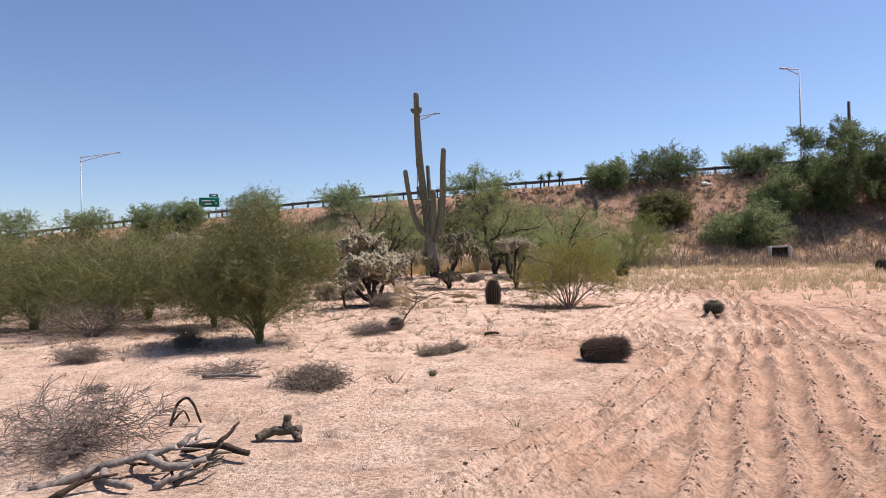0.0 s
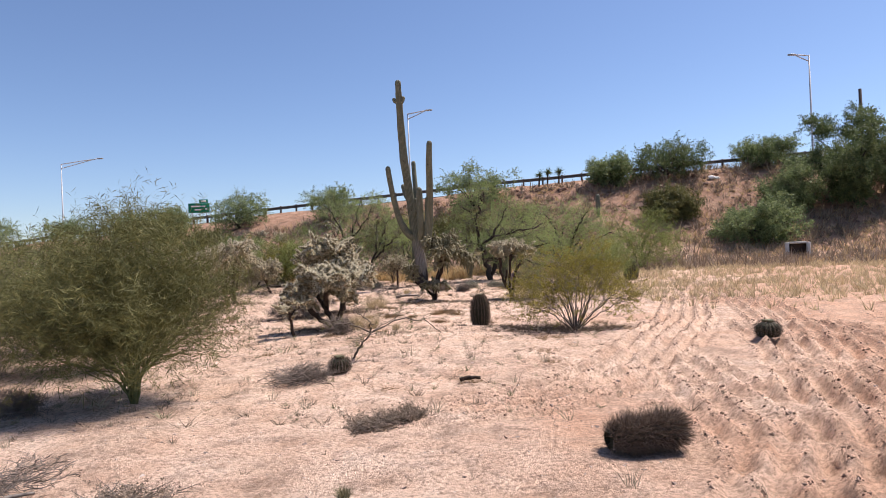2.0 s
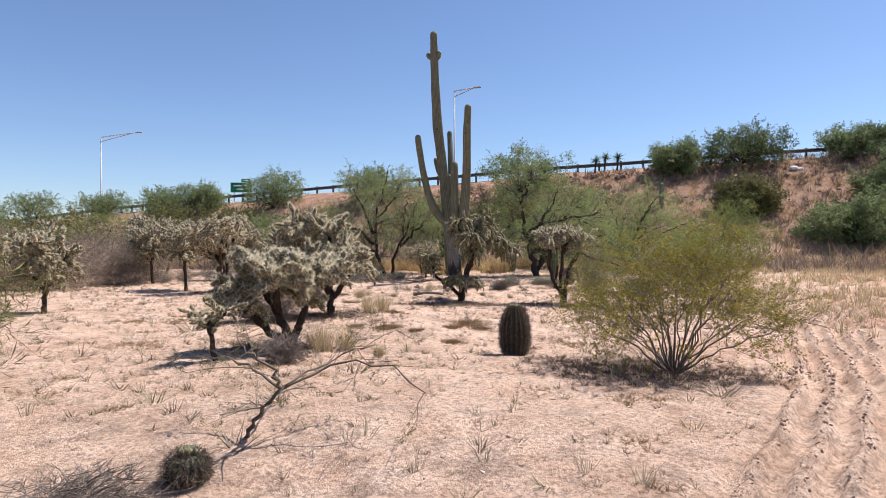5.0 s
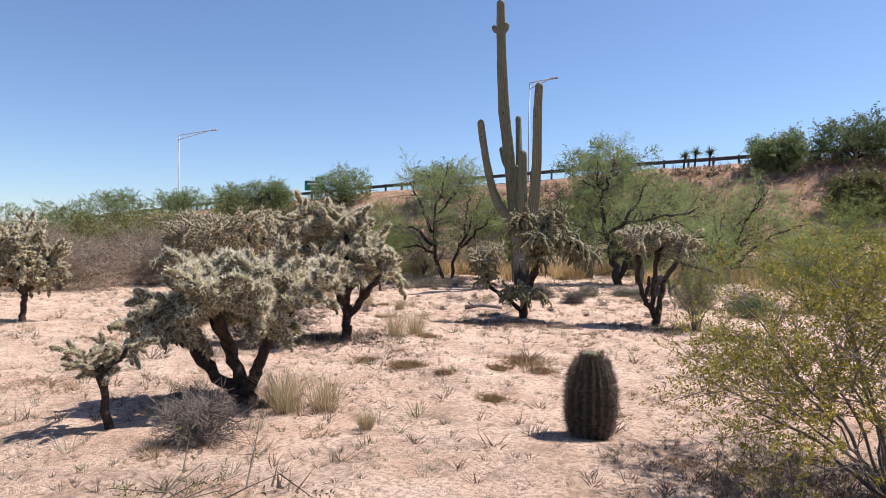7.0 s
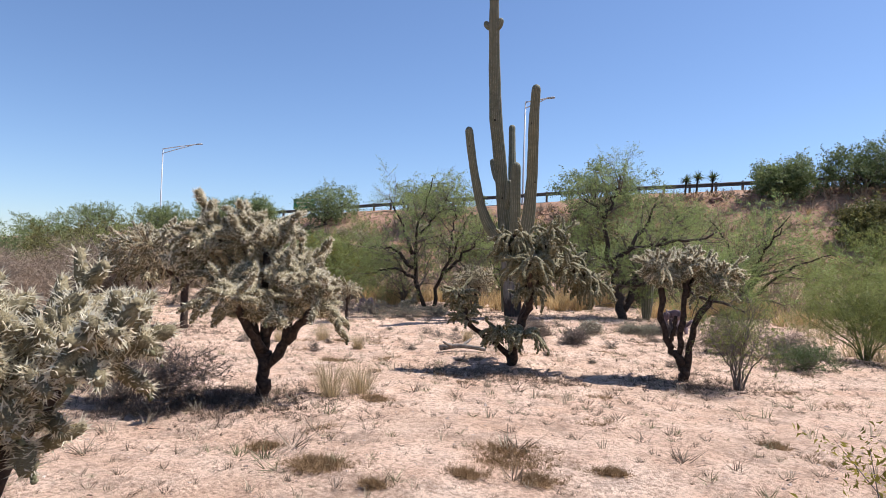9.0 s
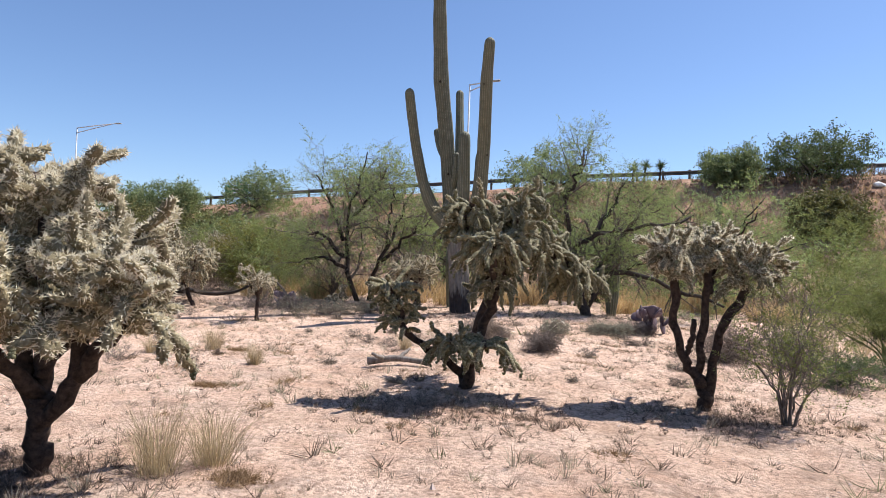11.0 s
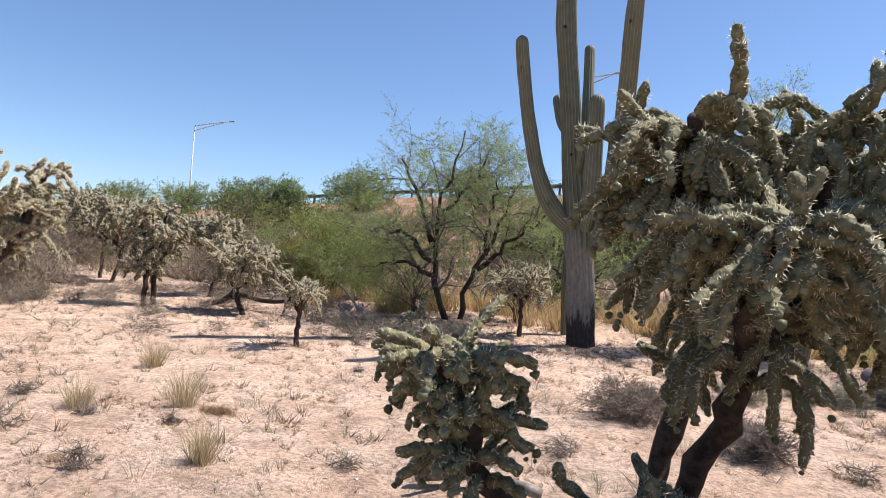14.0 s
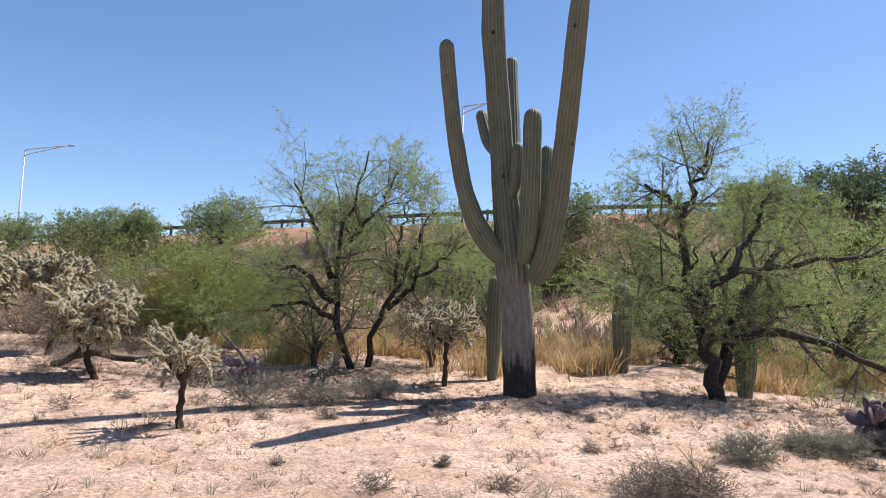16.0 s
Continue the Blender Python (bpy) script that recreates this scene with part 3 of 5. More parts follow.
SPRAY_FINE = leaf_spray(1, 14, 0.18, 0.034, 0.007)
SPRAY_MID = leaf_spray(2, 14, 0.34, 0.06, 0.013)
SPRAY_FAR = leaf_spray(3, 10, 0.6, 0.16, 0.05)
SPRAY_THREAD = leaf_spray(4, 8, 0.32, 0.14, 0.006, 0.4)
NEAR_JOINT = spiny_joint(1, 5, 5, 46, 0.20, 0.15, 0.015)
FUZZY_JOINT = spiny_joint(2, 5, 4, 75, 0.18, 0.21, 0.024)
FAR_JOINT = spiny_joint(3, 4, 3, 28, 0.21, 0.22, 0.045)
BALL = pebble(9, 1.0)
FRUITLET = (np.array([(1, 0, 0), (-0.5, 0.87, 0), (-0.5, -0.87, 0), (0, 0, 1.2), (0, 0, -1.2)]), np.array([(0, 1, 3), (1, 2, 3), (2, 0, 3), (1, 0, 4), (2, 1, 4), (0, 2, 4)]))

# ---- plants: skeletons ----


def along(path, u):
    p = np.asarray(path, float)
    k = u * (len(p) - 1)
    i = min(int(k), len(p) - 2)
    return p[i] + (p[i + 1] - p[i]) * (k - i), unit(p[i + 1] - p[i])


def refine(path, n, rng, wob):
    p = np.asarray(path, float)
    u = np.linspace(0, len(p) - 1, n)
    q = np.stack([np.interp(u, range(len(p)), p[:, k]) for k in range(3)], 1)
    for _ in range(2):
        q[1:-1] = (q[:-2] + 2 * q[1:-1] + q[2:]) / 4
    q[1:-1] += rng.normal(size=(n - 2, 3)) * wob
    return q


def units(v):
    return v / (np.linalg.norm(v, axis=-1)[..., None] + 1e-9)


def on_paths(P, u):
    """Places and ways at the fractions u along many paths: P (N, K, 3), u (N, M)."""
    k = np.clip(u, 0, 0.999) * (P.shape[1] - 1)
    i = k.astype(int)
    n = np.arange(len(P))[:, None]
    a, b = P[n, i], P[n, i + 1]
    return a + (b - a) * (k - i)[..., None], units(b - a)


def sprout(rng, P, r0, r1, row):
    """n side branches from every path of P."""
    n, length, wig, up, start, steps = row
    u = start + (1 - start) * (np.arange(n)[None] + rng.uniform(size=(len(P), n))) / n
    p, d = on_paths(P, u)
    way = units(d * 0.55 + units(np.cross(d, rng.normal(size=d.shape))) * 0.9 + (0, 0, up))
    L = length * rng.uniform(0.6, 1.25, u.shape) * (1.15 - 0.45 * u)
    r = np.maximum((r0[:, None] + (r1 - r0)[:, None] * u) * 0.55, 0.0032).ravel()
    p, way, L = p.reshape(-1, 3), way.reshape(-1, 3), L.ravel()
    pts = [p]
    for _ in range(steps):
        way = units(way + rng.normal(size=way.shape) * wig + (0, 0, up * 0.25))
        pts.append(pts[-1] + way * (L / steps)[:, None])
    return np.stack(pts, 1), r, r * 0.35


def woody(name, at, label, category, seed, limbs, spec, bark, twig, leaf, tmpl, leaves, size, group="", bare=0.0, droop=0.0, rz=0.0, fit=None):
    """A tree or shrub. limbs: (points, radius, end radius); spec: a row per level of branching; fit: its height and width."""
    rng = np.random.RandomState(seed)
    ob = thing(name, at, label, category, group, rz)
    main = np.stack([refine(p, 12, rng, 0.035 if a > 0.04 else 0.012) for p, a, _ in limbs])
    r0, r1 = np.array([a for _, a, _ in limbs]), np.array([b for _, _, b in limbs])
    levels = [(main, r0, r1)]
    for k, row in enumerate(spec):
        levels.append(sprout(rng, *levels[-1], (*row, 3 if k == 0 else 1 if k == len(spec) - 1 else 2)))
    if fit:
        tips = levels[-1][0][:, -1]
        x = np.percentile(tips[:, :2], (2, 98), axis=0)
        s = np.array((*(fit[1] / (x[1] - x[0])), fit[0] / np.percentile(tips[:, 2], 99)))
        levels = [(P * s, a, b) for P, a, b in levels]
    for k, (q, a, b) in enumerate(zip(*levels[0])):
        Geo().tube(q, np.linspace(a, b, len(q)) * rng.uniform(0.9, 1.1, len(q)), 7 if a > 0.03 else 4).build("trunk" if k == 0 else "limb", bark, ob)
    g = Geo()
    for k, (P, a, b) in enumerate(levels[1:]):
        g.tubes(P, a, b, 4 if k == 0 else 3)
    tagged(g.build("branchwork", twig, ob), kind="stuff")
    if leaf:
        P = levels[-1][0]
        if bare:
            z = P[:, -1, 2]
            P = P[rng.uniform(size=len(P)) > bare * (0.4 + 1.2 * (z - z.min()) / (np.ptp(z) + 1e-6))]
        p, d = on_paths(P, rng.uniform(0.1, 0.999, (len(P), leaves)))
        p, d = p.reshape(-1, 3), d.reshape(-1, 3)
        d = d + rng.normal(size=d.shape) * 0.6 - (0, 0, droop)
        tagged(Geo().stamp(tmpl, p, d, size * rng.uniform(0.65, 1.3, len(p)), rng).build("crown", leaf, ob, smooth=False), kind="stuff")
    return ob


def fan(rng, n, height, spread, start=0.0, bow=0.3):
    """Stems that rise from one base and spread."""
    rows = []
    for i in range(n):
        a = math.tau * (i + rng.uniform(-0.3, 0.3)) / n
        s = spread * math.sqrt((i * 0.618) % 1.0 * 0.9 + 0.1)
        h = height * (1 - 0.6 * (s / spread) ** 2) * rng.uniform(0.8, 1.05)
        o = np.array((math.cos(a), math.sin(a), 0))
        rows.append([o * start, o * s * (0.35 - bow * 0.3) + (0, 0, h * 0.4), o * s * 0.72 + (0, 0, h * 0.75), o * s + (0, 0, h)])
    return rows


def shrub(name, x, y, h, w, label, category, seed, stems, spec, bark, leaf, tmpl, leaves, size, r=0.014, group="", start=0.03, bare=0.0, bow=0.3, droop=0.0, z=None):
    rng = np.random.RandomState(seed + 77)
    limbs = [(p, r * rng.uniform(0.7, 1.2), r * 0.3) for p in fan(rng, stems, h * 0.88, w * 0.42, start, bow)]
    return woody(name, (x, y, ground_z(x, y) - 0.02 if z is None else z), label, category, seed, limbs, spec, bark, bark, leaf, tmpl, leaves, size, group, bare, droop, fit=(h, w))


def crown_limbs(rng, h, w, trunk, n, r):
    """A short leaning trunk and limbs that arch outwards, low ones too."""
    top = np.array((rng.normal() * 0.05 * w, rng.normal() * 0.05 * w, trunk))
    rows = [([(0, 0, 0), top * (0.4, 0.4, 0.55), top], r, r * 0.75)]
    for i in range(n):
        a = math.tau * (i * 0.382 + rng.uniform(-0.06, 0.06))
        k = (i + 0.5) / n
        s = w * 0.4 * math.sin(math.pi * (0.12 + 0.5 * k)) * rng.uniform(0.75, 1.1)
        e = np.array((math.cos(a) * s, math.sin(a) * s, h * (0.92 - 0.6 * k) * rng.uniform(0.85, 1.05)))
        m = top + (e - top) * (0.45, 0.45, 0.65)
        rows.append(([top * rng.uniform(0.5, 1.0), m, e], r * 0.5, r * 0.15))
    return rows


def tree(name, x, y, h, w, label, category, seed, trunk, n, r, spec, leaf, tmpl, leaves, size, bark=None, group="", bare=0.0, z=None):
    rng = np.random.RandomState(seed + 31)
    limbs = crown_limbs(rng, h, w, trunk, n, r)
    return woody(name, (x, y, float(lay(x, y)) - 0.05 if z is None else z), label, category, seed, limbs, spec, bark or BARK, TWIG if bark is None else bark, leaf, tmpl, leaves, size, group, bare, fit=(h, w))


# ---- cacti ----


def ribbed(geo, path, rad, ribs, rng, depth=0.12, dome=True):
    """A ribbed cactus column along a path; UV x counts ribs, y metres."""
    p = np.asarray(path, float)
    seg = np.r_[0, np.cumsum(np.linalg.norm(np.diff(p, axis=0), axis=1))]
    n = max(8, int(seg[-1] / 0.07))
    s = np.linspace(0, seg[-1], n)
    if dome:
        cap = rad[-1] * 1.1
        s = np.concatenate([np.linspace(0, seg[-1] - cap, n)[:-1], seg[-1] - cap * (1 - np.sin(np.linspace(0, math.pi / 2, 10)))])
        n = len(s)
    c = np.stack([np.interp(s, seg, p[:, k]) for k in range(3)], 1)
    for _ in range(8):
        c[1:-1] = (c[:-2] + 2 * c[1:-1] + c[2:]) / 4
    r = np.interp(s, seg, rad)
    for _ in range(3):
        r[1:-1] = (r[:-2] + 2 * r[1:-1] + r[2:]) / 4
    if dome:
        back = np.clip((seg[-1] - s) / cap, 0, 1)
        r = r * np.maximum(np.sqrt(1 - (1 - back) ** 2), 0.02)
    r = r * (1 + 0.02 * np.sin(s * 5 + rng.uniform(0, 6)) + 0.012 * np.sin(s * 13))
    d = np.gradient(c, axis=0)
    d /= np.linalg.norm(d, axis=1)[:, None]
    a = np.cross(d, (0.1, 1.0, 0.05))
    a /= np.linalg.norm(a, axis=1)[:, None]
    b = np.cross(d, a)
    m = ribs * 4
    ang = math.tau * np.arange(m + 1) / m
    prof = 1 - depth * (0.5 - 0.5 * np.sin(ang * ribs)) ** 0.8
    ring = c[:, None] + (r[:, None] * prof[None])[:, :, None] * (np.cos(ang)[None, :, None] * a[:, None] + np.sin(ang)[None, :, None] * b[:, None])
    uv = np.stack([np.broadcast_to(ang * ribs / math.tau, (n, m + 1)), np.broadcast_to(s[:, None], (n, m + 1))], 2).reshape(-1, 2)
    i, j = np.meshgrid(np.arange(n - 1), np.arange(m), indexing="ij")
    q = (i * (m + 1) + j).ravel()
    geo.add(ring.reshape(-1, 3), np.concatenate([np.stack([q, q + 1, q + m + 2], 1), np.stack([q, q + m + 2, q + m + 1], 1)]), uv=uv)
    return geo


def big_saguaro():
    rng = np.random.RandomState(3)
    ox, oy = -3.4, 32.6
    oz = ground_z(ox, oy) - 0.1
    ob = thing("saguaro", (ox, oy, oz), "tall old saguaro with upright arms and a dark corky base", "saguaro cactus")

    def col(name, pts, rad, ribs, mat=SAGUARO, label=""):
        rel = [(x - ox, y - oy, z - oz) for x, y, z in pts]
        return ribbed(Geo(), rel, rad, ribs, rng).build(name, mat, ob, label, uvs=True)

    trunk = col("trunk", [(-3.4, 32.6, oz), (-3.42, 32.6, 0.3), (-3.49, 32.6, 1.43), (-3.62, 32.6, 2.33), (-3.77, 32.5, 3.5), (-3.89, 32.4, 4.67), (-4.02, 32.2, 5.9), (-4.07, 32.0, 7.4), (-4.08, 31.8, 8.7), (-4.08, 31.7, 9.45)],
        [0.27, 0.265, 0.25, 0.27, 0.2, 0.185, 0.19, 0.165, 0.145, 0.13], 20, SAGUAROTRUNK)
    col("arm", [(-3.66, 32.5, 2.28), (-3.92, 32.42, 2.45), (-4.2, 32.3, 2.87), (-4.4, 32.2, 3.43), (-4.56, 32.0, 4.29), (-4.66, 31.8, 5.12), (-4.69, 31.65, 5.6)], [0.13, 0.165, 0.16, 0.135, 0.125, 0.12, 0.115], 16)
    col("arm", [(-3.25, 32.4, 2.0), (-3.08, 32.2, 2.3), (-2.95, 32.05, 3.17), (-2.86, 31.8, 4.05), (-2.8, 31.4, 4.9), (-2.76, 31.1, 5.6), (-2.68, 30.85, 6.5)], [0.14, 0.2, 0.18, 0.155, 0.15, 0.14, 0.12], 17)
    col("arm", [(-3.42, 32.32, 2.3), (-3.37, 32.15, 2.5), (-3.35, 32.08, 2.9), (-3.34, 32.0, 3.68), (-3.35, 31.95, 4.62)], [0.11, 0.145, 0.155, 0.15, 0.135], 16)
    col("arm", [(-3.6, 32.75, 3.1), (-3.62, 32.95, 3.5), (-3.68, 33.3, 4.5), (-3.78, 33.6, 6.05)], [0.09, 0.12, 0.12, 0.1], 14)
    col("arm", [(-3.8, 32.6, 4.0), (-4.02, 32.85, 4.2), (-4.14, 32.95, 4.5), (-4.25, 33.0, 4.9)], [0.08, 0.12, 0.12, 0.1], 13, SAGUARO, "short stubby arm")
    col("arm", [(-3.4, 32.75, 2.6), (-3.18, 32.9, 2.9), (-3.12, 32.95, 3.5), (-3.1, 33.0, 4.3)], [0.09, 0.12, 0.115, 0.1], 13)
    col("arm", [(-3.66, 32.4, 3.3), (-3.58, 32.25, 3.5), (-3.57, 32.22, 4.15)], [0.06, 0.1, 0.085], 12, SAGUARO, "short stubby arm")
    col("bud", [(-4.08, 31.8, 8.38), (-3.93, 31.8, 8.45), (-3.86, 31.78, 8.72)], [0.07, 0.1, 0.085], 10, SAGUARO, "small young arm near the top")
    col("bud", [(-4.08, 31.8, 8.42), (-4.27, 31.82, 8.5), (-4.34, 31.85, 8.68)], [0.07, 0.1, 0.085], 10, SAGUARO, "small young arm near the top")
    for x, y, z, s in ((-4.01, 32.02, 5.85, 0.04), (-3.78, 32.30, 3.62, 0.035), (-4.66, 31.71, 5.05, 0.03), (-2.8, 31.01, 5.5, 0.03), (-4.1, 32.2, 2.7, 0.03), (-2.76, 31.69, 4.0, 0.03)):
        h = Geo().stamp(BALL, [(x - ox, y - oy, z - oz)], [(0, -1, 0)], [s], rng)
        h.build("nest_hole", HOLE, trunk, "dark woodpecker hole")
    return ob


big_saguaro()


def small_saguaro(x, y, h, r, label, seed, lean=0.0):
    rng = np.random.RandomState(seed)
    ob = thing("saguaro", (x, y, float(lay(x, y)) - 0.05), label, "saguaro cactus", "young saguaros")
    ribbed(Geo(), [(0, 0, 0), (0.01, 0, h * 0.25), (lean * 0.5, 0, h * 0.6), (lean, 0, h)], [r * 0.55, r * 0.85, r, r * 0.85], 14, rng).build("trunk", SAGUARO, ob, uvs=True)
    return ob


small_saguaro(-3.96, 34.25, 1.95, 0.15, "young single-stemmed saguaro in the shade of trees", 1)
small_saguaro(-1.42, 36.0, 1.9, 0.21, "young single-stemmed saguaro among dry straw grass", 2)
small_saguaro(8.55, 58.9, 2.1, 0.2, "young saguaro alone on the bare red bank", 3)
small_saguaro(0.35, 33.9, 1.9, 0.2, "dark young saguaro standing under the mesquite", 4)


def barrel(x, y, h, r, label, seed, spines=9000, rot=None, reach=0.046):
    rng = np.random.RandomState(seed)
    rim = max(ground_z(x + r * k * math.cos(a), y + r * k * math.sin(a)) for k in (1.0, 1.5) for a in np.arange(0, 6.28, 0.5))
    ob = thing("barrel_cactus", (x, y, rim - 0.03), label, "barrel cactus", "barrel cacti")
    if rot:
        ob.matrix_world = pose(x, y, ground_z(x, y) + r * 0.8, *rot)
    marks = np.array((0, 0.15, 0.35, 0.6, 0.8, 0.92, 1.0))
    girth = np.array((0.55, 0.88, 1.0, 0.93, 1.0, 0.9, 0.6) if rot else (0.74, 0.9, 1.0, 0.97, 0.8, 0.6, 0.4)) * r
    ribbed(Geo(), [(0, 0, h * m) for m in marks], girth, 18, rng, 0.2).build("body", BARREL, ob, uvs=True)
    z = rng.uniform(0.03, 1.0, spines) * h
    a = (rng.randint(0, 18, spines) + 0.25 + rng.normal(size=spines) * 0.12) / 18 * math.tau
    rr = np.interp(z / h, marks, girth) * np.where(z > h * 0.93, 0.8, 1.0)
    # The ribs are counted from the same axes as in ribbed().
    ax, ay = unit((-1.0, 0.1, 0)), unit((-0.1, -1.0, 0))
    o = np.cos(a)[:, None] * ax + np.sin(a)[:, None] * ay
    pos = o * rr[:, None]
    pos[:, 2] = z
    way = o + rng.normal(size=(spines, 3)) * 0.7 + np.stack([np.zeros(spines), np.zeros(spines), 0.15 + 1.2 * (z > h * 0.85)], 1)
    needle = (np.array([(-0.02, 0, 0), (0.02, 0, 0), (0, 0, 1.0)]), np.array([(0, 1, 2)]))
    Geo().stamp(needle, pos, way, reach * rng.uniform(0.5, 1.5, spines), rng, wide=0.09).build("spine_coat", DARKSPINE, ob, smooth=False)
    top = rng.uniform(size=(40, 2))
    pos = np.stack([np.cos(top[:, 0] * 6.28) * top[:, 1] * r * 0.4, np.sin(top[:, 0] * 6.28) * top[:, 1] * r * 0.4, np.full(40, h * 0.985)], 1)
    Geo().stamp(BALL, pos, rng.normal(size=(40, 3)) * 0.3 + (0, 0, 1), 0.024, rng).build("fruit_ring", FRUIT, ob, "dull yellow-brown fruit")
    return ob


barrel(-0.23, 16.15, 0.62, 0.182, "squat dark spiny barrel cactus on pale sand", 1)
barrel(5.75, 31.5, 0.95, 0.31, "large dark barrel cactus at the edge of the shrubs", 2)
barrel(4.3, 13.6, 0.25, 0.19, "small dome-shaped barrel cactus on furrowed earth", 3, 1500)
barrel(-1.95, 11.6, 0.2, 0.14, "small dried-out barrel cactus beside a dead bush", 6, 1800)
barrel(18.3, 32.8, 0.62, 0.3, "barrel cactus in the pale dry grass", 4, 900)
barrel(0.95, 7.95, 0.58, 0.11, "fallen dried-out barrel cactus lying on its side", 5, 9000, (0, 86, 14), 0.085)


def cholla_stems(rng, limbs, n, joint, chain, hang, up, core, reach):
    """Joints (position, way, length) grown in short forking chains round the upper parts of the limbs."""
    rows = []
    fruit = []
    for path, share, lo, longest in limbs:
        group = []
        for _ in range(int(n * share)):
            u = lo + (1 - lo) * rng.uniform() ** 0.7
            p, d = along(path, min(u, 0.999))
            a = rng.uniform(0, math.tau)
            flat = np.array((math.cos(a), math.sin(a), 0))
            down = rng.uniform() < hang
            way = unit(flat * rng.uniform(0.6, 1.2) + d * 0.3 + (0, 0, up * rng.uniform(0.0, 1.2) if not down else rng.uniform(-0.3, 0.5)))
            ends = [(p + flat * rng.uniform(0, 0.08), way)]
            k = min(longest, rng.randint(chain[0], chain[1] + 1))
            for c in range(k):
                nxt = []
                for q, way in ends:
                    L = joint * rng.uniform(0.7, 1.25)
                    group.append((q.copy(), way.copy(), L))
                    if q[2] < 0.12:
                        continue
                    q = q + way * L * 0.93
                    for _ in range(2 if rng.uniform() < (0.55 if not down else 0.25) and c < 3 else 1):
                        if down:
                            w2 = unit(way + rng.normal(size=3) * 0.35 + (0, 0, -0.75))
                        else:
                            w2 = unit(way + rng.normal(size=3) * 0.6 + (0, 0, up * 0.3 if c else -0.15))
                        nxt.append((q, w2))
                ends = nxt
            if down:
                for q, way in ends:
                    if q[2] > 0.2:
                        for _ in range(rng.randint(1, 4)):
                            q = q + rng.normal(size=3) * 0.008 + (0, 0, -0.014)
                            fruit.append(q.copy())
        rows.append(group)
    return rows, fruit


def joint_meshes(name, tmpl, skin):
    """A few shared joints with their spines, for the chollas that stand near the path."""
    rows = []
    for k in range(3):
        core, spines = tmpl(k)
        ob = Geo().add(*core).add(*spines, 1).build(name, [skin, SPINE])
        rows.append(ob.data)
        bpy.data.objects.remove(ob)
    return rows


NEAR_PARTS = joint_meshes("cholla_joint", lambda k: spiny_joint(10 + k, 6, 5, 90, 0.20, 0.16, 0.014), CHOLLASKIN)
FUZZY_PARTS = joint_meshes("fuzzy_joint", lambda k: spiny_joint(20 + k, 6, 5, 150, 0.18, 0.21, 0.018), FUZZYSKIN)


def cholla(x, y, label, seed, limbs, n, joint=0.17, chain=(2, 4), hang=0.45, up=0.7, tmpl=NEAR_JOINT, width=1.0, fruit=1.0, group="chollas", rz=0.0, z=None, parts=None):
    """limbs: (points, radius, end radius, share of stems, from where along the limb stems grow[, longest chain])."""
    rng = np.random.RandomState(seed)
    ob = thing("cholla", (x, y, ground_z(x, y) - 0.03 if z is None else z), label, "cholla cactus", group, rz)
    paths = []
    for k, (pts, r0, r1, share, lo, *longest) in enumerate(limbs):
        q = refine(pts, len(pts) * 4, rng, 0.01)
        Geo().tube(q, np.linspace(r0, r1, len(q)) * rng.uniform(0.85, 1.15, len(q)), 9).build("trunk" if k == 0 else "branch", CHOLLABARK, ob)
        if share:
            paths.append((q, share, lo, longest[0] if longest else 9))
    rows, fr = cholla_stems(rng, paths, n, joint, chain, hang, up, 0.03, 0.3)
    made = 0
    for g in rows:
        if parts and made < 300:
            for p, d, L in g[: 300 - made]:
                jo = new("joint", parts[rng.randint(len(parts))])
                jo.parent = ob
                turn = Vector(d).to_track_quat("Z", "Y").to_matrix().to_4x4() @ Matrix.Rotation(rng.uniform(0, 6.28), 4, "Z")
                w = joint * width * rng.uniform(0.85, 1.15)
                jo.matrix_basis = Matrix.Translation(p) @ turn @ Matrix.Diagonal((w, w, L, 1))
            made, g = made + len(g), g[300 - made:]
        if g:
            pos, way, L = (np.array(c) for c in zip(*g))
            me = Geo().stamp(tmpl[0], pos, way, L, rng, 0, joint * 1.0 * width * rng.uniform(0.85, 1.15, len(L)))
            me.stamp(tmpl[1], pos, way, L, rng, 1, joint * 1.0 * width)
            tagged(me.build("spiny_crown", [CHOLLASKIN if tmpl is NEAR_JOINT else FUZZYSKIN, SPINE], ob), kind="stuff")
    if fr and fruit:
        tagged(Geo().stamp(BALL if parts else FRUITLET, fr, rng.normal(size=(len(fr), 3)), 0.0175 * fruit * rng.uniform(0.55, 1.35, len(fr)), rng).build("hanging_fruit", FRUIT, ob, "green hanging fruit"), kind="stuff")
    return ob


def cholla_auto(x, y, h, w, label, seed, n, trunk=0.42, limbs=6, joint=0.14, tmpl=FAR_JOINT, hang=0.4, width=1.35, r=0.06, chain=(2, 4), group="chollas", z=None):
    rng = np.random.RandomState(seed + 9)
    t = np.array((rng.normal() * 0.06 * w, rng.normal() * 0.06 * w, h * trunk))
    rows = [([(0, 0, 0), t * (0.7, 0.7, 0.5), t], r, r * 0.8, 0.0, 0.5)]
    for i in range(limbs):
        a = math.tau * (i + rng.uniform(-0.25, 0.25)) / limbs
        s = w * 0.34 * (0.35 if i == 0 else rng.uniform(0.65, 1.0))
        e = np.array((math.cos(a) * s, math.sin(a) * s, h * rng.uniform(0.68, 0.84)))
        m = t + (e - t) * (0.6, 0.6, 0.35)
        rows.append(([t * 0.92, m, e], r * 0.6, r * 0.4, 1.0 / limbs, 0.25))
    return cholla(x, y, label, seed, rows, n, joint, chain, hang, 0.7, tmpl, width, 1.0, group, 0.0, z)

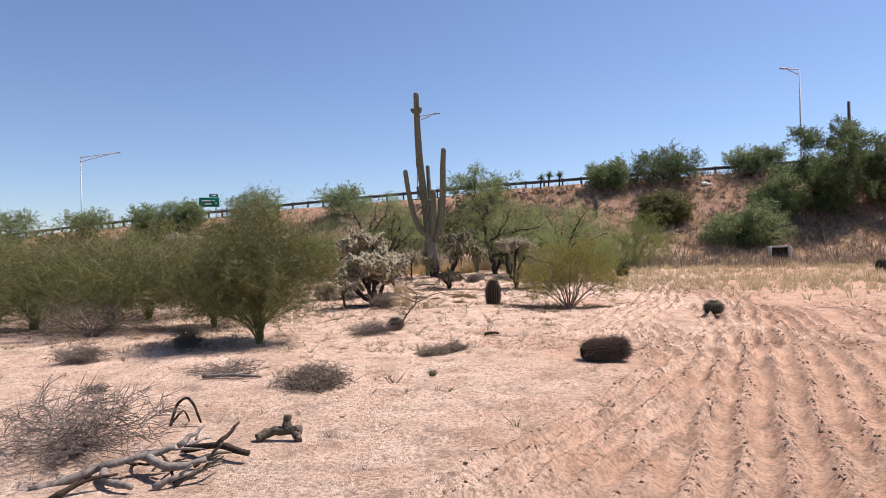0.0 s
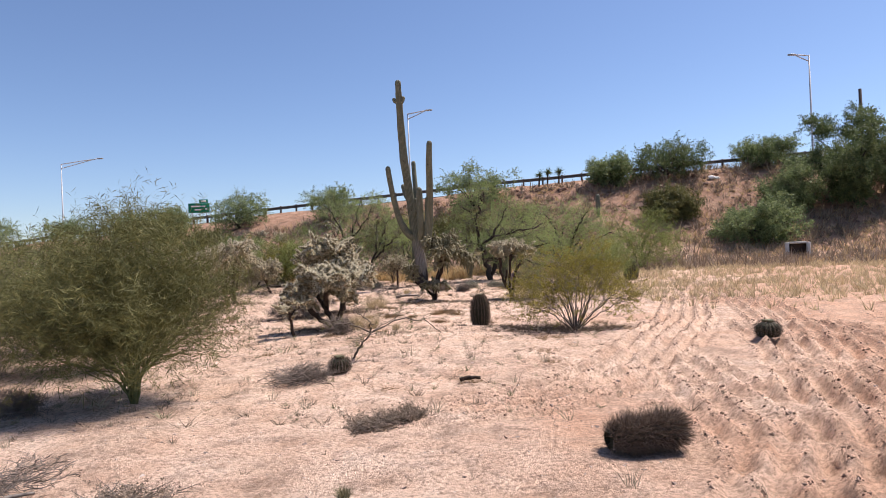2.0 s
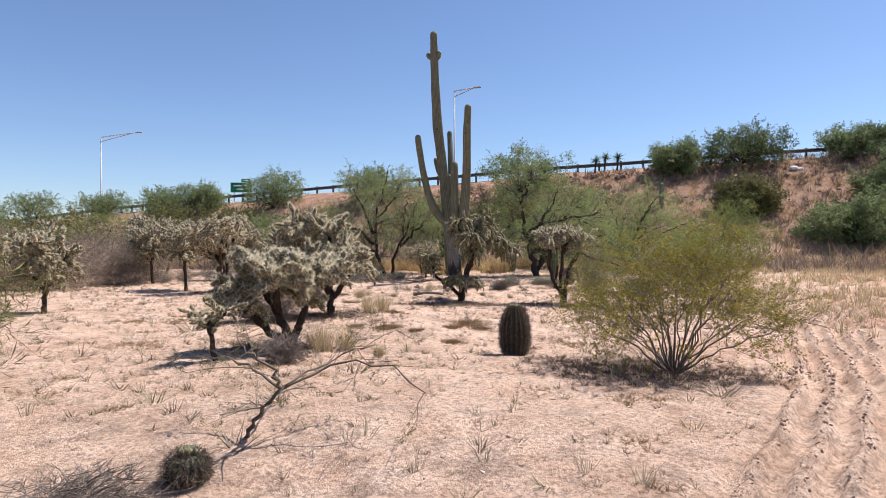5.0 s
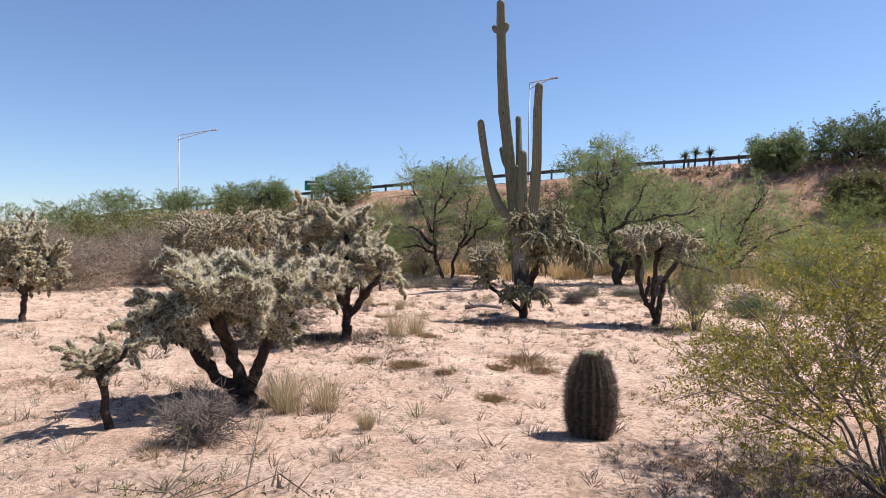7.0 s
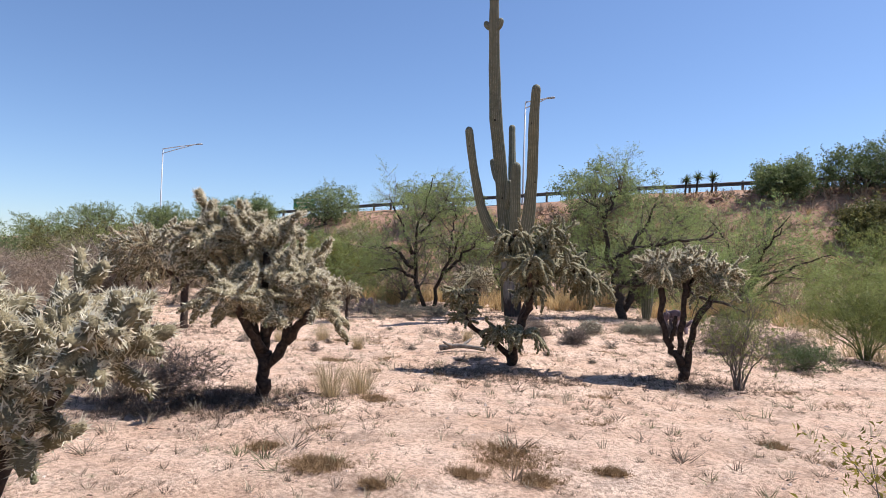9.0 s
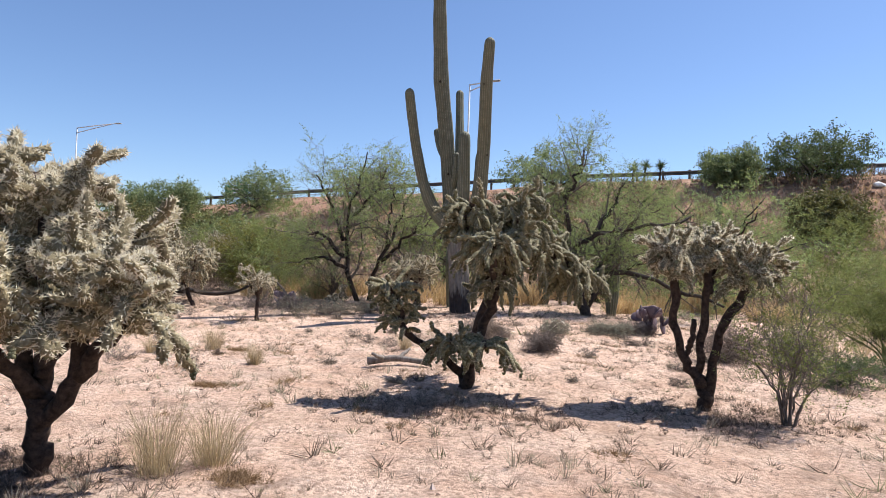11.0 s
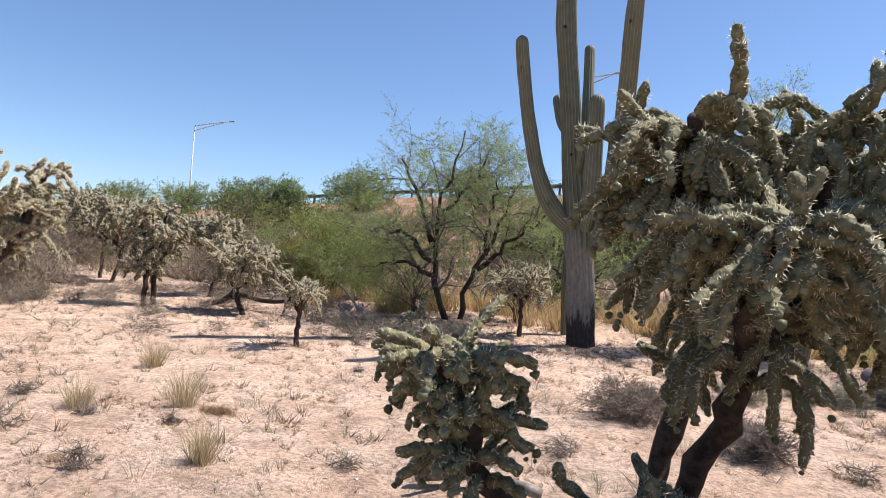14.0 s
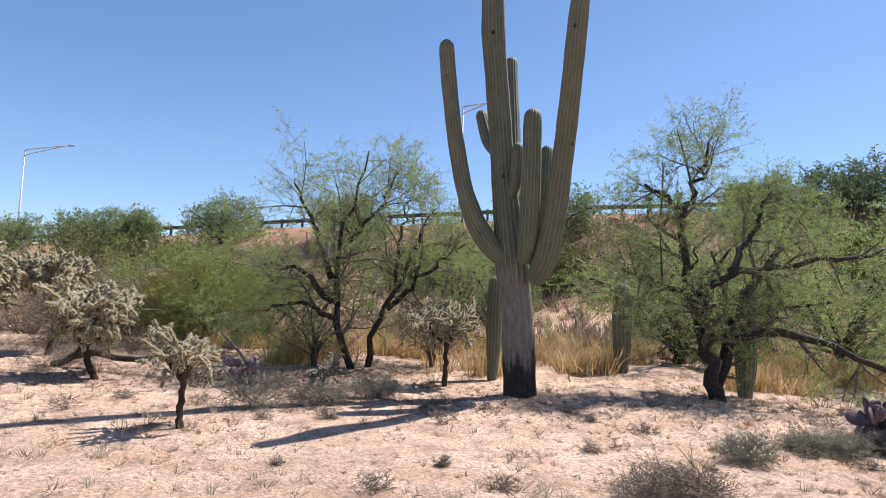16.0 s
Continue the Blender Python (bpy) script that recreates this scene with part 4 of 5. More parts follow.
# ---- the chollas ----
cholla(-1.98, 23.72, "old chain-fruit cholla with drooping chains of green fruit", 11, [
    ([(0, 0, 0), (0.03, 0.15, 0.3), (0.07, 0.28, 0.57), (0.22, 0.28, 1.07), (0.3, 0.2, 1.45)], 0.068, 0.05, 0.06, 0.8),
    ([(0.02, -0.03, 0), (0.1, -0.12, 0.3), (0.18, -0.22, 0.63), (0.34, -0.32, 1.0), (0.4, -0.35, 1.35)], 0.062, 0.045, 0.06, 0.8),
    ([(0.22, 0.2, 1.1), (0.14, -0.3, 1.55), (0.06, -0.7, 1.85)], 0.05, 0.03, 0.22, 0.3, 3),
    ([(0.3, 0.15, 1.4), (0.22, -0.3, 1.75), (0.12, -0.72, 2.0)], 0.045, 0.03, 0.18, 0.3, 3),
    ([(0.4, -0.35, 1.3), (0.55, -0.45, 1.75), (0.62, -0.4, 2.04)], 0.045, 0.03, 0.17, 0.1),
    ([(0.4, -0.35, 1.3), (0.8, -0.25, 1.6), (1.05, -0.1, 1.45), (1.25, 0.05, 1.28)], 0.05, 0.025, 0.26, 0.15),
    ([(0.3, 0.2, 1.4), (0.6, 0.3, 1.7), (0.85, 0.25, 1.65)], 0.045, 0.03, 0.15, 0.2),
    ([(0.32, -0.3, 1.1), (0.36, -0.7, 1.5), (0.42, -0.88, 1.65)], 0.04, 0.03, 0.14, 0.3),
    ([(0.3, 0.2, 1.4), (0.2, 0.6, 1.7), (0.25, 0.75, 1.75)], 0.04, 0.03, 0.12, 0.2),
    ([(0.02, 0, 0.15), (-0.2, -0.3, 0.4), (-0.5, -0.75, 0.66), (-0.63, -0.93, 1.17)], 0.05, 0.03, 0.24, 0.66, 2),
    ([(0.03, -0.05, 0.3), (0.0, -0.5, 0.55), (-0.05, -0.75, 0.62)], 0.04, 0.03, 0.14, 0.35, 3),
    ([(0.05, -0.1, 0.35), (0.25, -0.6, 0.6), (0.3, -0.75, 0.58)], 0.035, 0.025, 0.08, 0.35),
], 330, 0.115, (2, 4), 0.76, 0.4, width=1.05, fruit=0.95, parts=NEAR_PARTS)
cholla(0.52, 23.65, "chain-fruit cholla with a flat spiny crown on forked dark trunks", 12, [
    ([(0, 0, 0), (-0.02, 0, 0.2), (-0.06, 0, 0.38)], 0.075, 0.06, 0.0, 0.5),
    ([(-0.06, 0, 0.33), (-0.22, 0, 0.5), (-0.34, 0, 0.95), (-0.32, 0, 1.4), (-0.4, 0, 1.65)], 0.055, 0.036, 0.32, 0.72),
    ([(-0.08, 0, 0.4), (-0.04, 0, 0.84), (0.0, 0, 1.43), (0.0, 0.1, 1.7)], 0.045, 0.034, 0.28, 0.74),
    ([(0.02, 0, 0.1), (0.06, 0, 0.5), (0.12, 0, 0.85), (0.34, 0, 1.25), (0.5, 0, 1.6)], 0.055, 0.036, 0.3, 0.75),
    ([(-0.24, 0, 0.55), (-0.15, -0.02, 0.7), (-0.14, -0.02, 0.95)], 0.035, 0.025, 0.0, 0.9),
    ([(0.0, 0, 1.25), (0.1, 0.3, 1.5), (0.2, 0.45, 1.7)], 0.045, 0.035, 0.2, 0.6),
], 270, 0.125, (2, 3), 0.42, 0.55, FUZZY_JOINT, width=1.1, parts=FUZZY_PARTS)
cholla(-4.05, 20.1, "large shaggy cholla with pale backlit spines", 13, [
    ([(0, 0, 0), (0.0, 0, 0.3), (0.02, 0, 0.5)], 0.08, 0.07, 0.0, 0.5),
    ([(0.0, 0, 0.3), (0.26, 0, 0.62), (0.28, 0, 1.0), (0.45, 0, 1.3)], 0.06, 0.035, 0.2, 0.5),
    ([(0.0, 0, 0.4), (-0.05, 0.1, 0.9), (0.0, 0, 1.5), (-0.1, 0, 1.85)], 0.06, 0.035, 0.22, 0.4),
    ([(-0.02, 0, 0.45), (-0.3, 0.05, 1.1), (-0.55, 0, 1.6), (-0.6, 0, 1.85)], 0.06, 0.035, 0.22, 0.45),
    ([(-0.15, 0.05, 0.8), (-0.6, 0.1, 1.2), (-0.85, 0.1, 1.5)], 0.055, 0.035, 0.16, 0.35),
    ([(0.0, 0, 0.5), (-0.05, -0.4, 0.9), (0.0, -0.6, 1.2)], 0.05, 0.035, 0.14, 0.4),
    ([(0.0, 0, 0.6), (0.1, 0.4, 1.2), (0.15, 0.6, 1.5)], 0.05, 0.035, 0.14, 0.3),
    ([(0.26, 0, 0.62), (0.55, -0.05, 0.95), (0.65, 0, 1.15)], 0.05, 0.035, 0.14, 0.4),
], 215, 0.18, (1, 3), 0.35, 0.6, FUZZY_JOINT, width=1.2, fruit=0.9, parts=FUZZY_PARTS)
cholla(-3.2, 16.2, "broad teddy-bear-like cholla thick with pale spines", 14, [
    ([(0, 0, 0), (-0.02, 0, 0.12), (-0.05, 0, 0.2)], 0.095, 0.085, 0.0, 0.5),
    ([(-0.05, 0, 0.1), (-0.3, 0, 0.22), (-0.6, 0, 0.52), (-0.85, -0.05, 0.9)], 0.065, 0.04, 0.24, 0.6),
    ([(-0.04, 0, 0.15), (-0.2, 0.05, 0.45), (-0.42, 0.05, 0.85), (-0.5, 0, 1.2)], 0.065, 0.04, 0.24, 0.6),
    ([(0.0, 0, 0.15), (0.1, 0, 0.35), (0.17, 0.05, 0.6), (0.2, 0, 1.1)], 0.06, 0.04, 0.22, 0.6),
    ([(0.17, 0.05, 0.6), (0.4, 0.1, 0.95), (0.5, 0.1, 1.1)], 0.05, 0.035, 0.16, 0.4),
    ([(-0.2, 0.05, 0.45), (-0.1, -0.3, 0.8), (-0.05, -0.45, 1.05)], 0.05, 0.035, 0.15, 0.55),
    ([(-0.3, 0.05, 0.7), (-0.2, 0.35, 1.0), (-0.1, 0.5, 1.15)], 0.05, 0.035, 0.12, 0.35),
    ([(-0.6, 0, 0.52), (-0.8, -0.15, 0.6), (-0.95, -0.2, 0.7)], 0.045, 0.035, 0.1, 0.4),
], 200, 0.2, (1, 2), 0.4, 0.6, FUZZY_JOINT, width=1.25, fruit=0.8, parts=FUZZY_PARTS)
cholla(-3.75, 15.2, "small young cholla on one dark stem", 15, [
    ([(0, 0, 0), (-0.06, 0, 0.3), (-0.1, 0, 0.5)], 0.035, 0.03, 0.3, 0.7),
    ([(-0.08, 0, 0.42), (0.05, 0.05, 0.55), (0.12, 0.05, 0.65)], 0.025, 0.02, 0.35, 0.4),
    ([(-0.08, 0, 0.42), (-0.2, -0.05, 0.52), (-0.26, 0, 0.6)], 0.025, 0.02, 0.35, 0.4),
], 30, 0.11, (1, 2), 0.2, 0.5, FUZZY_JOINT, 1.0, 0, parts=FUZZY_PARTS)
FAR = "grey-green cholla with pale spiny crown among dry grass"
cholla_auto(-9.5, 25.9, 2.7, 2.5, "tall many-branched cholla with a spiny crown", 21, 190, 0.36, 7, r=0.085, tmpl=FUZZY_JOINT)
cholla_auto(-11.3, 27.0, 2.35, 1.8, FAR, 22, 170, 0.45)
cholla_auto(-10.6, 20.3, 1.95, 1.7, FAR, 23, 270, 0.3, 6)
cholla_auto(-15.3, 23.7, 1.8, 1.3, FAR, 24, 130, 0.3)
cholla_auto(-12.4, 31.7, 2.5, 1.7, "tall cholla with long hanging stems", 25, 170, 0.4, hang=0.6)
cholla_auto(-10.5, 32.3, 1.75, 2.0, "spreading cholla with a silvery crown", 26, 210, 0.34, 7, tmpl=FUZZY_JOINT, joint=0.13)
cholla_auto(-13.0, 34.2, 2.5, 1.8, "tall dark cholla behind a spreading one", 27, 200, 0.5)
cholla_auto(-7.05, 28.95, 1.17, 0.72, "small upright cholla with a pale tuft of stems", 28, 44, 0.5, 5, 0.12, FUZZY_JOINT, 0.25, 1.0, 0.04)
cholla_auto(-12.4, 31.4, 1.5, 0.8, "narrow young cholla on one stem", 29, 46, 0.45, 4, 0.13)
cholla_auto(-17.2, 35.0, 2.9, 3.8, FAR, 30, 380, 0.4)
cholla_auto(-14.0, 29.3, 2.4, 2.2, "large shaggy cholla at the edge of a thicket", 31, 260, 0.35)
cholla_auto(-16.5, 32.3, 1.1, 0.95, FAR, 32, 70, 0.3)
cholla_auto(-18.5, 35.8, 3.0, 2.6, FAR, 33, 220, 0.4)
cholla_auto(-4.72, 33.35, 1.55, 1.3, "leaning cholla with a silvery crown beside the saguaro", 34, 96, 0.5, 6, 0.14, FUZZY_JOINT, 0.2, 1.0, 0.05)
cholla_auto(-6.17, 31.2, 0.6, 0.4, "tiny young cholla on one stem", 35, 12, 0.5, 3, 0.1, FAR_JOINT, 0.1, 1.0, 0.02)
cholla_auto(-12.8, 40.5, 2.6, 2.0, FAR, 36, 150, 0.45)
cholla_auto(-17.0, 45.0, 2.6, 2.2, FAR, 37, 150, 0.4)
for k, (x, y, h) in enumerate(((-13.5, 56.5, 3.4), (-12.2, 55.5, 2.6), (-19.0, 58.0, 2.4), (-21.5, 60.0, 2.2), (-10.8, 52.0, 2.2))):
    cholla_auto(x, y, h, h * 0.7, "dark bare-looking cholla on the bank", 40 + k, 50, 0.45, 5, 0.2, FAR_JOINT, 0.2, 1.0, 0.05, (1, 3), "bank chollas", float(lay(x, y)) - 0.05)

# ---- trees near the saguaro ----
NEAR_SPEC = ((9, 1.0, 0.22, 0.1, 0.2), (7, 0.55, 0.24, 0.06, 0.2), (4, 0.32, 0.25, 0.03, 0.2))
woody("mesquite_tree", (-0.3, 33.1, ground_z(-0.3, 33.1) - 0.05), "crooked mesquite tree with feathery leaves and dark twisted limbs", "tree", 51, [
    ([(0, 0, 0), (-0.2, 0, 0.9), (-0.42, 0, 1.7)], 0.13, 0.095),
    ([(-0.42, 0, 1.65), (-0.55, 0.1, 2.4), (-0.6, 0, 3.0), (-0.8, -0.1, 3.3), (-1.2, 0, 3.5)], 0.075, 0.025),
    ([(-0.6, 0, 2.9), (-0.3, 0.1, 3.6), (-0.2, 0, 4.2)], 0.06, 0.02),
    ([(-0.42, 0, 1.65), (0.1, -0.2, 2.1), (0.9, -0.3, 2.25), (1.7, -0.4, 2.3), (2.4, -0.3, 2.6)], 0.075, 0.025),
    ([(-0.25, 0, 0.95), (0.5, -0.1, 1.2), (1.4, -0.2, 1.1), (2.4, -0.4, 0.65), (3.1, -0.5, 0.45)], 0.08, 0.03),
    ([(-0.42, 0, 1.65), (-0.9, 0.3, 1.9), (-1.5, 0.2, 2.1)], 0.06, 0.02),
    ([(0.0, 0.1, 0.3), (0.5, 0.6, 1.6), (1.2, 1.0, 2.6), (1.6, 1.1, 3.2)], 0.11, 0.03),
    ([(0.1, -0.2, 2.1), (0.6, 0.2, 2.8), (0.9, 0.3, 3.5)], 0.06, 0.02),
], NEAR_SPEC, BARK, TWIG, LEAF, SPRAY_FINE, 4, 1.0, bare=0.15)
woody("mesquite_tree", (-6.75, 34.7, ground_z(-6.75, 34.7) - 0.05), "half-bare mesquite tree with dark tangled twigs", "tree", 52, [
    ([(0, 0, 0), (-0.35, 0, 0.9), (-0.5, 0.1, 1.6), (-0.25, 0, 2.4), (-0.1, 0, 3.2), (0.1, 0, 3.9)], 0.085, 0.015),
    ([(-0.4, 0, 1.2), (-1, 0.1, 1.7), (-1.6, 0, 1.9), (-1.9, 0.1, 1.7)], 0.07, 0.02),
    ([(-0.5, 0.1, 1.6), (-0.9, 0.2, 2.5), (-1.2, 0, 3.3)], 0.07, 0.02),
    ([(-0.35, 0, 0.9), (-0.9, -0.2, 1.2), (-1.4, -0.3, 1.0)], 0.06, 0.015),
    ([(-0.3, 0.05, 2.2), (0.3, 0.2, 3.0), (0.5, 0.2, 3.6)], 0.05, 0.015),
    ([(0.2, 0.1, 0), (0.35, 0.1, 0.8), (0.8, 0, 1.6), (1.0, 0.1, 2.4), (1.3, 0, 2.9)], 0.075, 0.015),
    ([(0.5, 0.1, 1.1), (1.2, 0.2, 1.9), (1.8, 0.1, 2.3)], 0.06, 0.02),
    ([(0.7, 0, 1.4), (0.6, 0.3, 2.4), (0.7, 0.3, 3.1)], 0.05, 0.015),
], ((10, 1.0, 0.26, 0.05, 0.12), (8, 0.55, 0.3, 0.03, 0.15), (4, 0.36, 0.3, 0.03, 0.2)), BARK, TWIG, LEAF, SPRAY_FINE, 6, 1.0, bare=0.42, fit=(4.6, 4.7))
MID = ((5, 0.95, 0.22, 0.06, 0.2), (5, 0.55, 0.24, 0.05, 0.2), (3, 0.35, 0.25, 0.05, 0.2))
tree("palo_verde", 0.3, 38.6, 3.7, 5.2, "leafy green palo verde behind the saguaro", "tree", 53, 0.7, 8, 0.14, MID, LEAF, SPRAY_MID, 3, 1.15)
tree("palo_verde", 3.6, 37.2, 3.9, 4.6, "leafy green palo verde beside the mesquite", "tree", 54, 0.6, 8, 0.12, MID, LEAF, SPRAY_MID, 3, 1.15)
tree("palo_verde", 4.2, 44.0, 3.9, 5.5, "feathery green palo verde at the foot of the bank", "tree", 55, 0.8, 8, 0.12, MID, OLIVE, SPRAY_MID, 2, 1.40)
tree("mesquite_tree", -4.3, 38.6, 2.8, 2.6, "half-bare mesquite behind the saguaro", "tree", 56, 0.8, 7, 0.11, MID, LEAF, SPRAY_MID, 2, 1.00, bare=0.5)
tree("palo_verde", -11.0, 36.3, 3.0, 3.8, "bright green palo verde shrub behind chollas", "tree", 57, 0.4, 9, 0.09, MID, PALELEAF, SPRAY_MID, 3, 1.00, bark=GREENBARK)
tree("palo_verde", -11.2, 39.2, 3.1, 3.0, "bright green palo verde shrub at the foot of the bank", "tree", 58, 0.4, 8, 0.09, MID, PALELEAF, SPRAY_MID, 3, 1.00, bark=GREENBARK)
tree("palo_verde", -5.6, 42.5, 3.9, 3.0, "tall feathery palo verde behind the half-bare mesquite", "tree", 59, 0.8, 7, 0.11, MID, PALELEAF, SPRAY_MID, 2, 1.20, bare=0.2)
tree("palo_verde", 8.1, 41.0, 3.4, 4.4, "rounded green palo verde at the foot of the bank", "tree", 60, 0.3, 9, 0.09, MID, PALELEAF, SPRAY_MID, 4, 1.10, bark=GREENBARK)
tree("palo_verde", 1.6, 48.5, 4.4, 5.2, "olive palo verde with upright branches on the bank", "tree", 61, 0.6, 9, 0.12, MID, OLIVE, SPRAY_MID, 3, 1.40)
tree("palo_verde", -17.0, 39.0, 3.0, 5.0, "olive-brown thicket shrub beyond the chollas", "tree", 62, 0.3, 9, 0.08, MID, OLIVE, SPRAY_MID, 2, 1.30, bare=0.3)
tree("palo_verde", -22.0, 36.0, 2.8, 5.4, "grey-brown thicket shrub beyond the chollas", "tree", 63, 0.3, 9, 0.08, MID, OLIVE, SPRAY_MID, 2, 1.20, bare=0.6)
tree("palo_verde", -26.0, 44.0, 3.6, 6.0, "green thicket tree beyond the chollas", "tree", 64, 0.4, 9, 0.1, MID, PALELEAF, SPRAY_MID, 2, 1.50)

# ---- trees on and above the bank ----
FARSPEC = ((5, 1.4, 0.22, 0.06, 0.15), (4, 0.8, 0.25, 0.05, 0.2), (3, 0.5, 0.25, 0.05, 0.2))
for k, (x, y, h, w, leaf, dense, label) in enumerate((
    (10.6, 65.0, 2.4, 3.4, MIDLEAF, 6, "green tree in front of the guardrail"),
    (15.5, 65.0, 2.9, 6.0, DARKLEAF, 7, "broad dark green tree in front of the guardrail"),
    (25.3, 66.4, 2.1, 4.6, MIDLEAF, 6, "round green tree by the guardrail"),
    (28.8, 58.0, 7.4, 8.4, DARKLEAF, 26, "large dense dark green tree on the bank"),
    (35.2, 58.5, 6.4, 8.0, DARKLEAF, 24, "large dense dark green tree on the bank"),
    (23.2, 57.0, 3.7, 3.8, MIDLEAF, 7, "bright green tree on the red bank"),
    (18.8, 52.0, 2.6, 5.2, MIDLEAF, 8, "rounded green bush at the foot of the bank"),
    (14.3, 57.5, 2.4, 3.6, OLIVE, 10, "small olive bush on the red bank"),
    (-40.6, 70.5, 3.2, 4.4, MIDLEAF, 6, "round green tree on the bank by the guardrail"),
    (-36.2, 70.5, 2.9, 4.6, MIDLEAF, 6, "feathery green tree on the bank by the guardrail"),
    (-26.8, 68.0, 3.7, 5.4, MIDLEAF, 5, "feathery green tree on top of the bank"),
    (-16.3, 66.0, 3.0, 5.0, MIDLEAF, 5, "round green tree on top of the bank"),
    (-51.5, 76.0, 2.9, 5.8, MIDLEAF, 5, "green tree on the bank by the guardrail"),
    (-65.0, 80.0, 4.2, 6.4, MIDLEAF, 5, "green tree on the bank by the guardrail"),
    (-73.0, 81.0, 4.0, 7.0, MIDLEAF, 5, "green tree on the bank far along the road"),
    (-2.0, 63.5, 3.6, 6.0, MIDLEAF, 4, "feathery pale tree on top of the bank"),
    (-9.0, 58.0, 2.0, 4.6, OLIVE, 6, "low olive shrub on the bare bank"),
    (-3.0, 56.0, 2.2, 5.0, OLIVE, 6, "low olive shrub on the bare bank"),
    (-27.5, 62.0, 2.0, 5.0, OLIVE, 6, "low olive shrub on the bare bank"),
    (-31.0, 58.0, 3.6, 5.6, OLIVE, 4, "olive shrub on the bank"),
    (-40.0, 55.0, 3.8, 7.0, OLIVE, 4, "olive shrub at the foot of the bank"),
    (-49.0, 58.0, 4.0, 8.0, MIDLEAF, 4, "green shrub at the foot of the bank"),
    (-60.0, 60.0, 4.4, 9.0, MIDLEAF, 4, "green shrub at the foot of the bank"),
    (-33.0, 47.0, 3.2, 6.5, OLIVE, 4, "olive thicket shrub at the foot of the bank"),
    (-20.0, 50.0, 3.0, 5.0, MIDLEAF, 4, "green shrub at the foot of the bank"),
)):
    tree("palo_verde", x, y, h, w, label, "tree", 70 + k, h * 0.1, 9, 0.12, FARSPEC, leaf, SPRAY_FAR, max(2, dense // 2), 1.1, group="bank trees")


def plastic_bag(x, y):
    ob = thing("plastic_bag", (x, y, float(lay(x, y)) + 0.02), "crumpled white litter on the red bank", "litter")
    v, t = pebble(77, 0.7)
    Geo().add(v * (0.45, 0.3, 0.3) + (0, 0, 0.12), t).build("bag", LITTER, ob, smooth=False)
    Geo().add(pebble(78, 0.7)[0] * (0.3, 0.25, 0.2) + (0.5, 0.1, 0.05), t).build("flap", LITTER, ob, smooth=False)
    return ob


plastic_bag(19.4, 63.3)


def yucca(x, y, h, seed):
    rng = np.random.RandomState(seed)
    ob = thing("yucca", (x, y, float(lay(x, y)) - 0.05), "dark shaggy-headed yucca on a bare stem on the bank top", "yucca", "yuccas")
    Geo().tube([(0, 0, 0), (0.05, 0, h * 0.6), (0.1, 0, h)], [0.09, 0.07, 0.08], 7).build("stem", BARK, ob)
    n = 110
    d = rng.normal(size=(n, 3)) + (0, 0, 0.2)
    blade = (np.array([(-0.02, 0, 0), (0.02, 0, 0), (0, 0, 1.0)]), np.array([(0, 1, 2)]))
    Geo().stamp(blade, np.tile((0.1, 0, h), (n, 1)), d, 0.6 * rng.uniform(0.7, 1.2, n), rng, wide=1.5).build("leaves", DARKLEAF, ob)
    return ob


for k, (x, y, h) in enumerate(((4.1, 66.2, 1.15), (4.9, 66.1, 1.3), (6.0, 66.2, 1.2))):
    yucca(x, y, h, k)

# ---- shrubs by the path ----
BUSHY = ((7, 0.5, 0.16, 0.25, 0.25), (6, 0.3, 0.2, 0.2, 0.2))
shrub("green_shrub", -3.98, 10.2, 2.2, 2.1, "round olive-green shrub with fine upright twigs", "shrub", 101, 34, ((9, 0.6, 0.14, 0.3, 0.25), (7, 0.34, 0.18, 0.25, 0.2)), GREENBARK, OLIVE, SPRAY_THREAD, 4, 0.75, 0.016, start=0.02, bow=0.75)
for k, (x, y, h, w, lab) in enumerate(((-7.6, 11.9, 1.85, 3.0, "wide olive shrub with dead grey twigs below"), (-9.6, 12.4, 1.9, 2.8, "wide olive shrub of the thicket"), (-5.9, 12.7, 1.85, 1.9, "olive-brown shrub of the thicket"), (-8.4, 14.6, 2.0, 3.2, "tall olive shrub of the thicket"), (-11.8, 14.0, 2.0, 3.2, "wide olive shrub of the thicket"))):
    shrub("green_shrub", x, y, h, w, lab, "shrub", 102 + k, 26, ((8, 0.6, 0.18, 0.2, 0.15), (6, 0.34, 0.22, 0.15, 0.2)), GREENBARK, OLIVE, SPRAY_THREAD, 2, 1.0, 0.014, "thicket shrubs", bow=0.9)
shrub("dead_shrub", -7.4, 11.0, 0.9, 2.0, "dead grey twiggy shrub under the olive one", "dead shrub", 108, 22, ((7, 0.45, 0.3, 0.0, 0.2), (4, 0.22, 0.3, 0, 0.2)), GREYTWIG, None, SPRAY_FINE, 0, 1, 0.012)
shrub("creosote_bush", 1.6, 15.65, 1.65, 2.25, "yellow-green creosote bush with thin spreading stems", "creosote bush", 111, 24, ((6, 0.5, 0.16, 0.22, 0.4), (6, 0.28, 0.2, 0.2, 0.2)), GREYTWIG, YELLOWLEAF, SPRAY_FINE, 5, 0.8, 0.013, bow=0.0)
shrub("green_shrub", 1.15, 23.2, 1.5, 1.0, "thin pale green shrub growing against the cholla", "shrub", 113, 12, ((7, 0.45, 0.22, 0.12, 0.3), (5, 0.25, 0.22, 0.1, 0.2)), GREYTWIG, PALELEAF, SPRAY_FINE, 2, 0.7, 0.014)
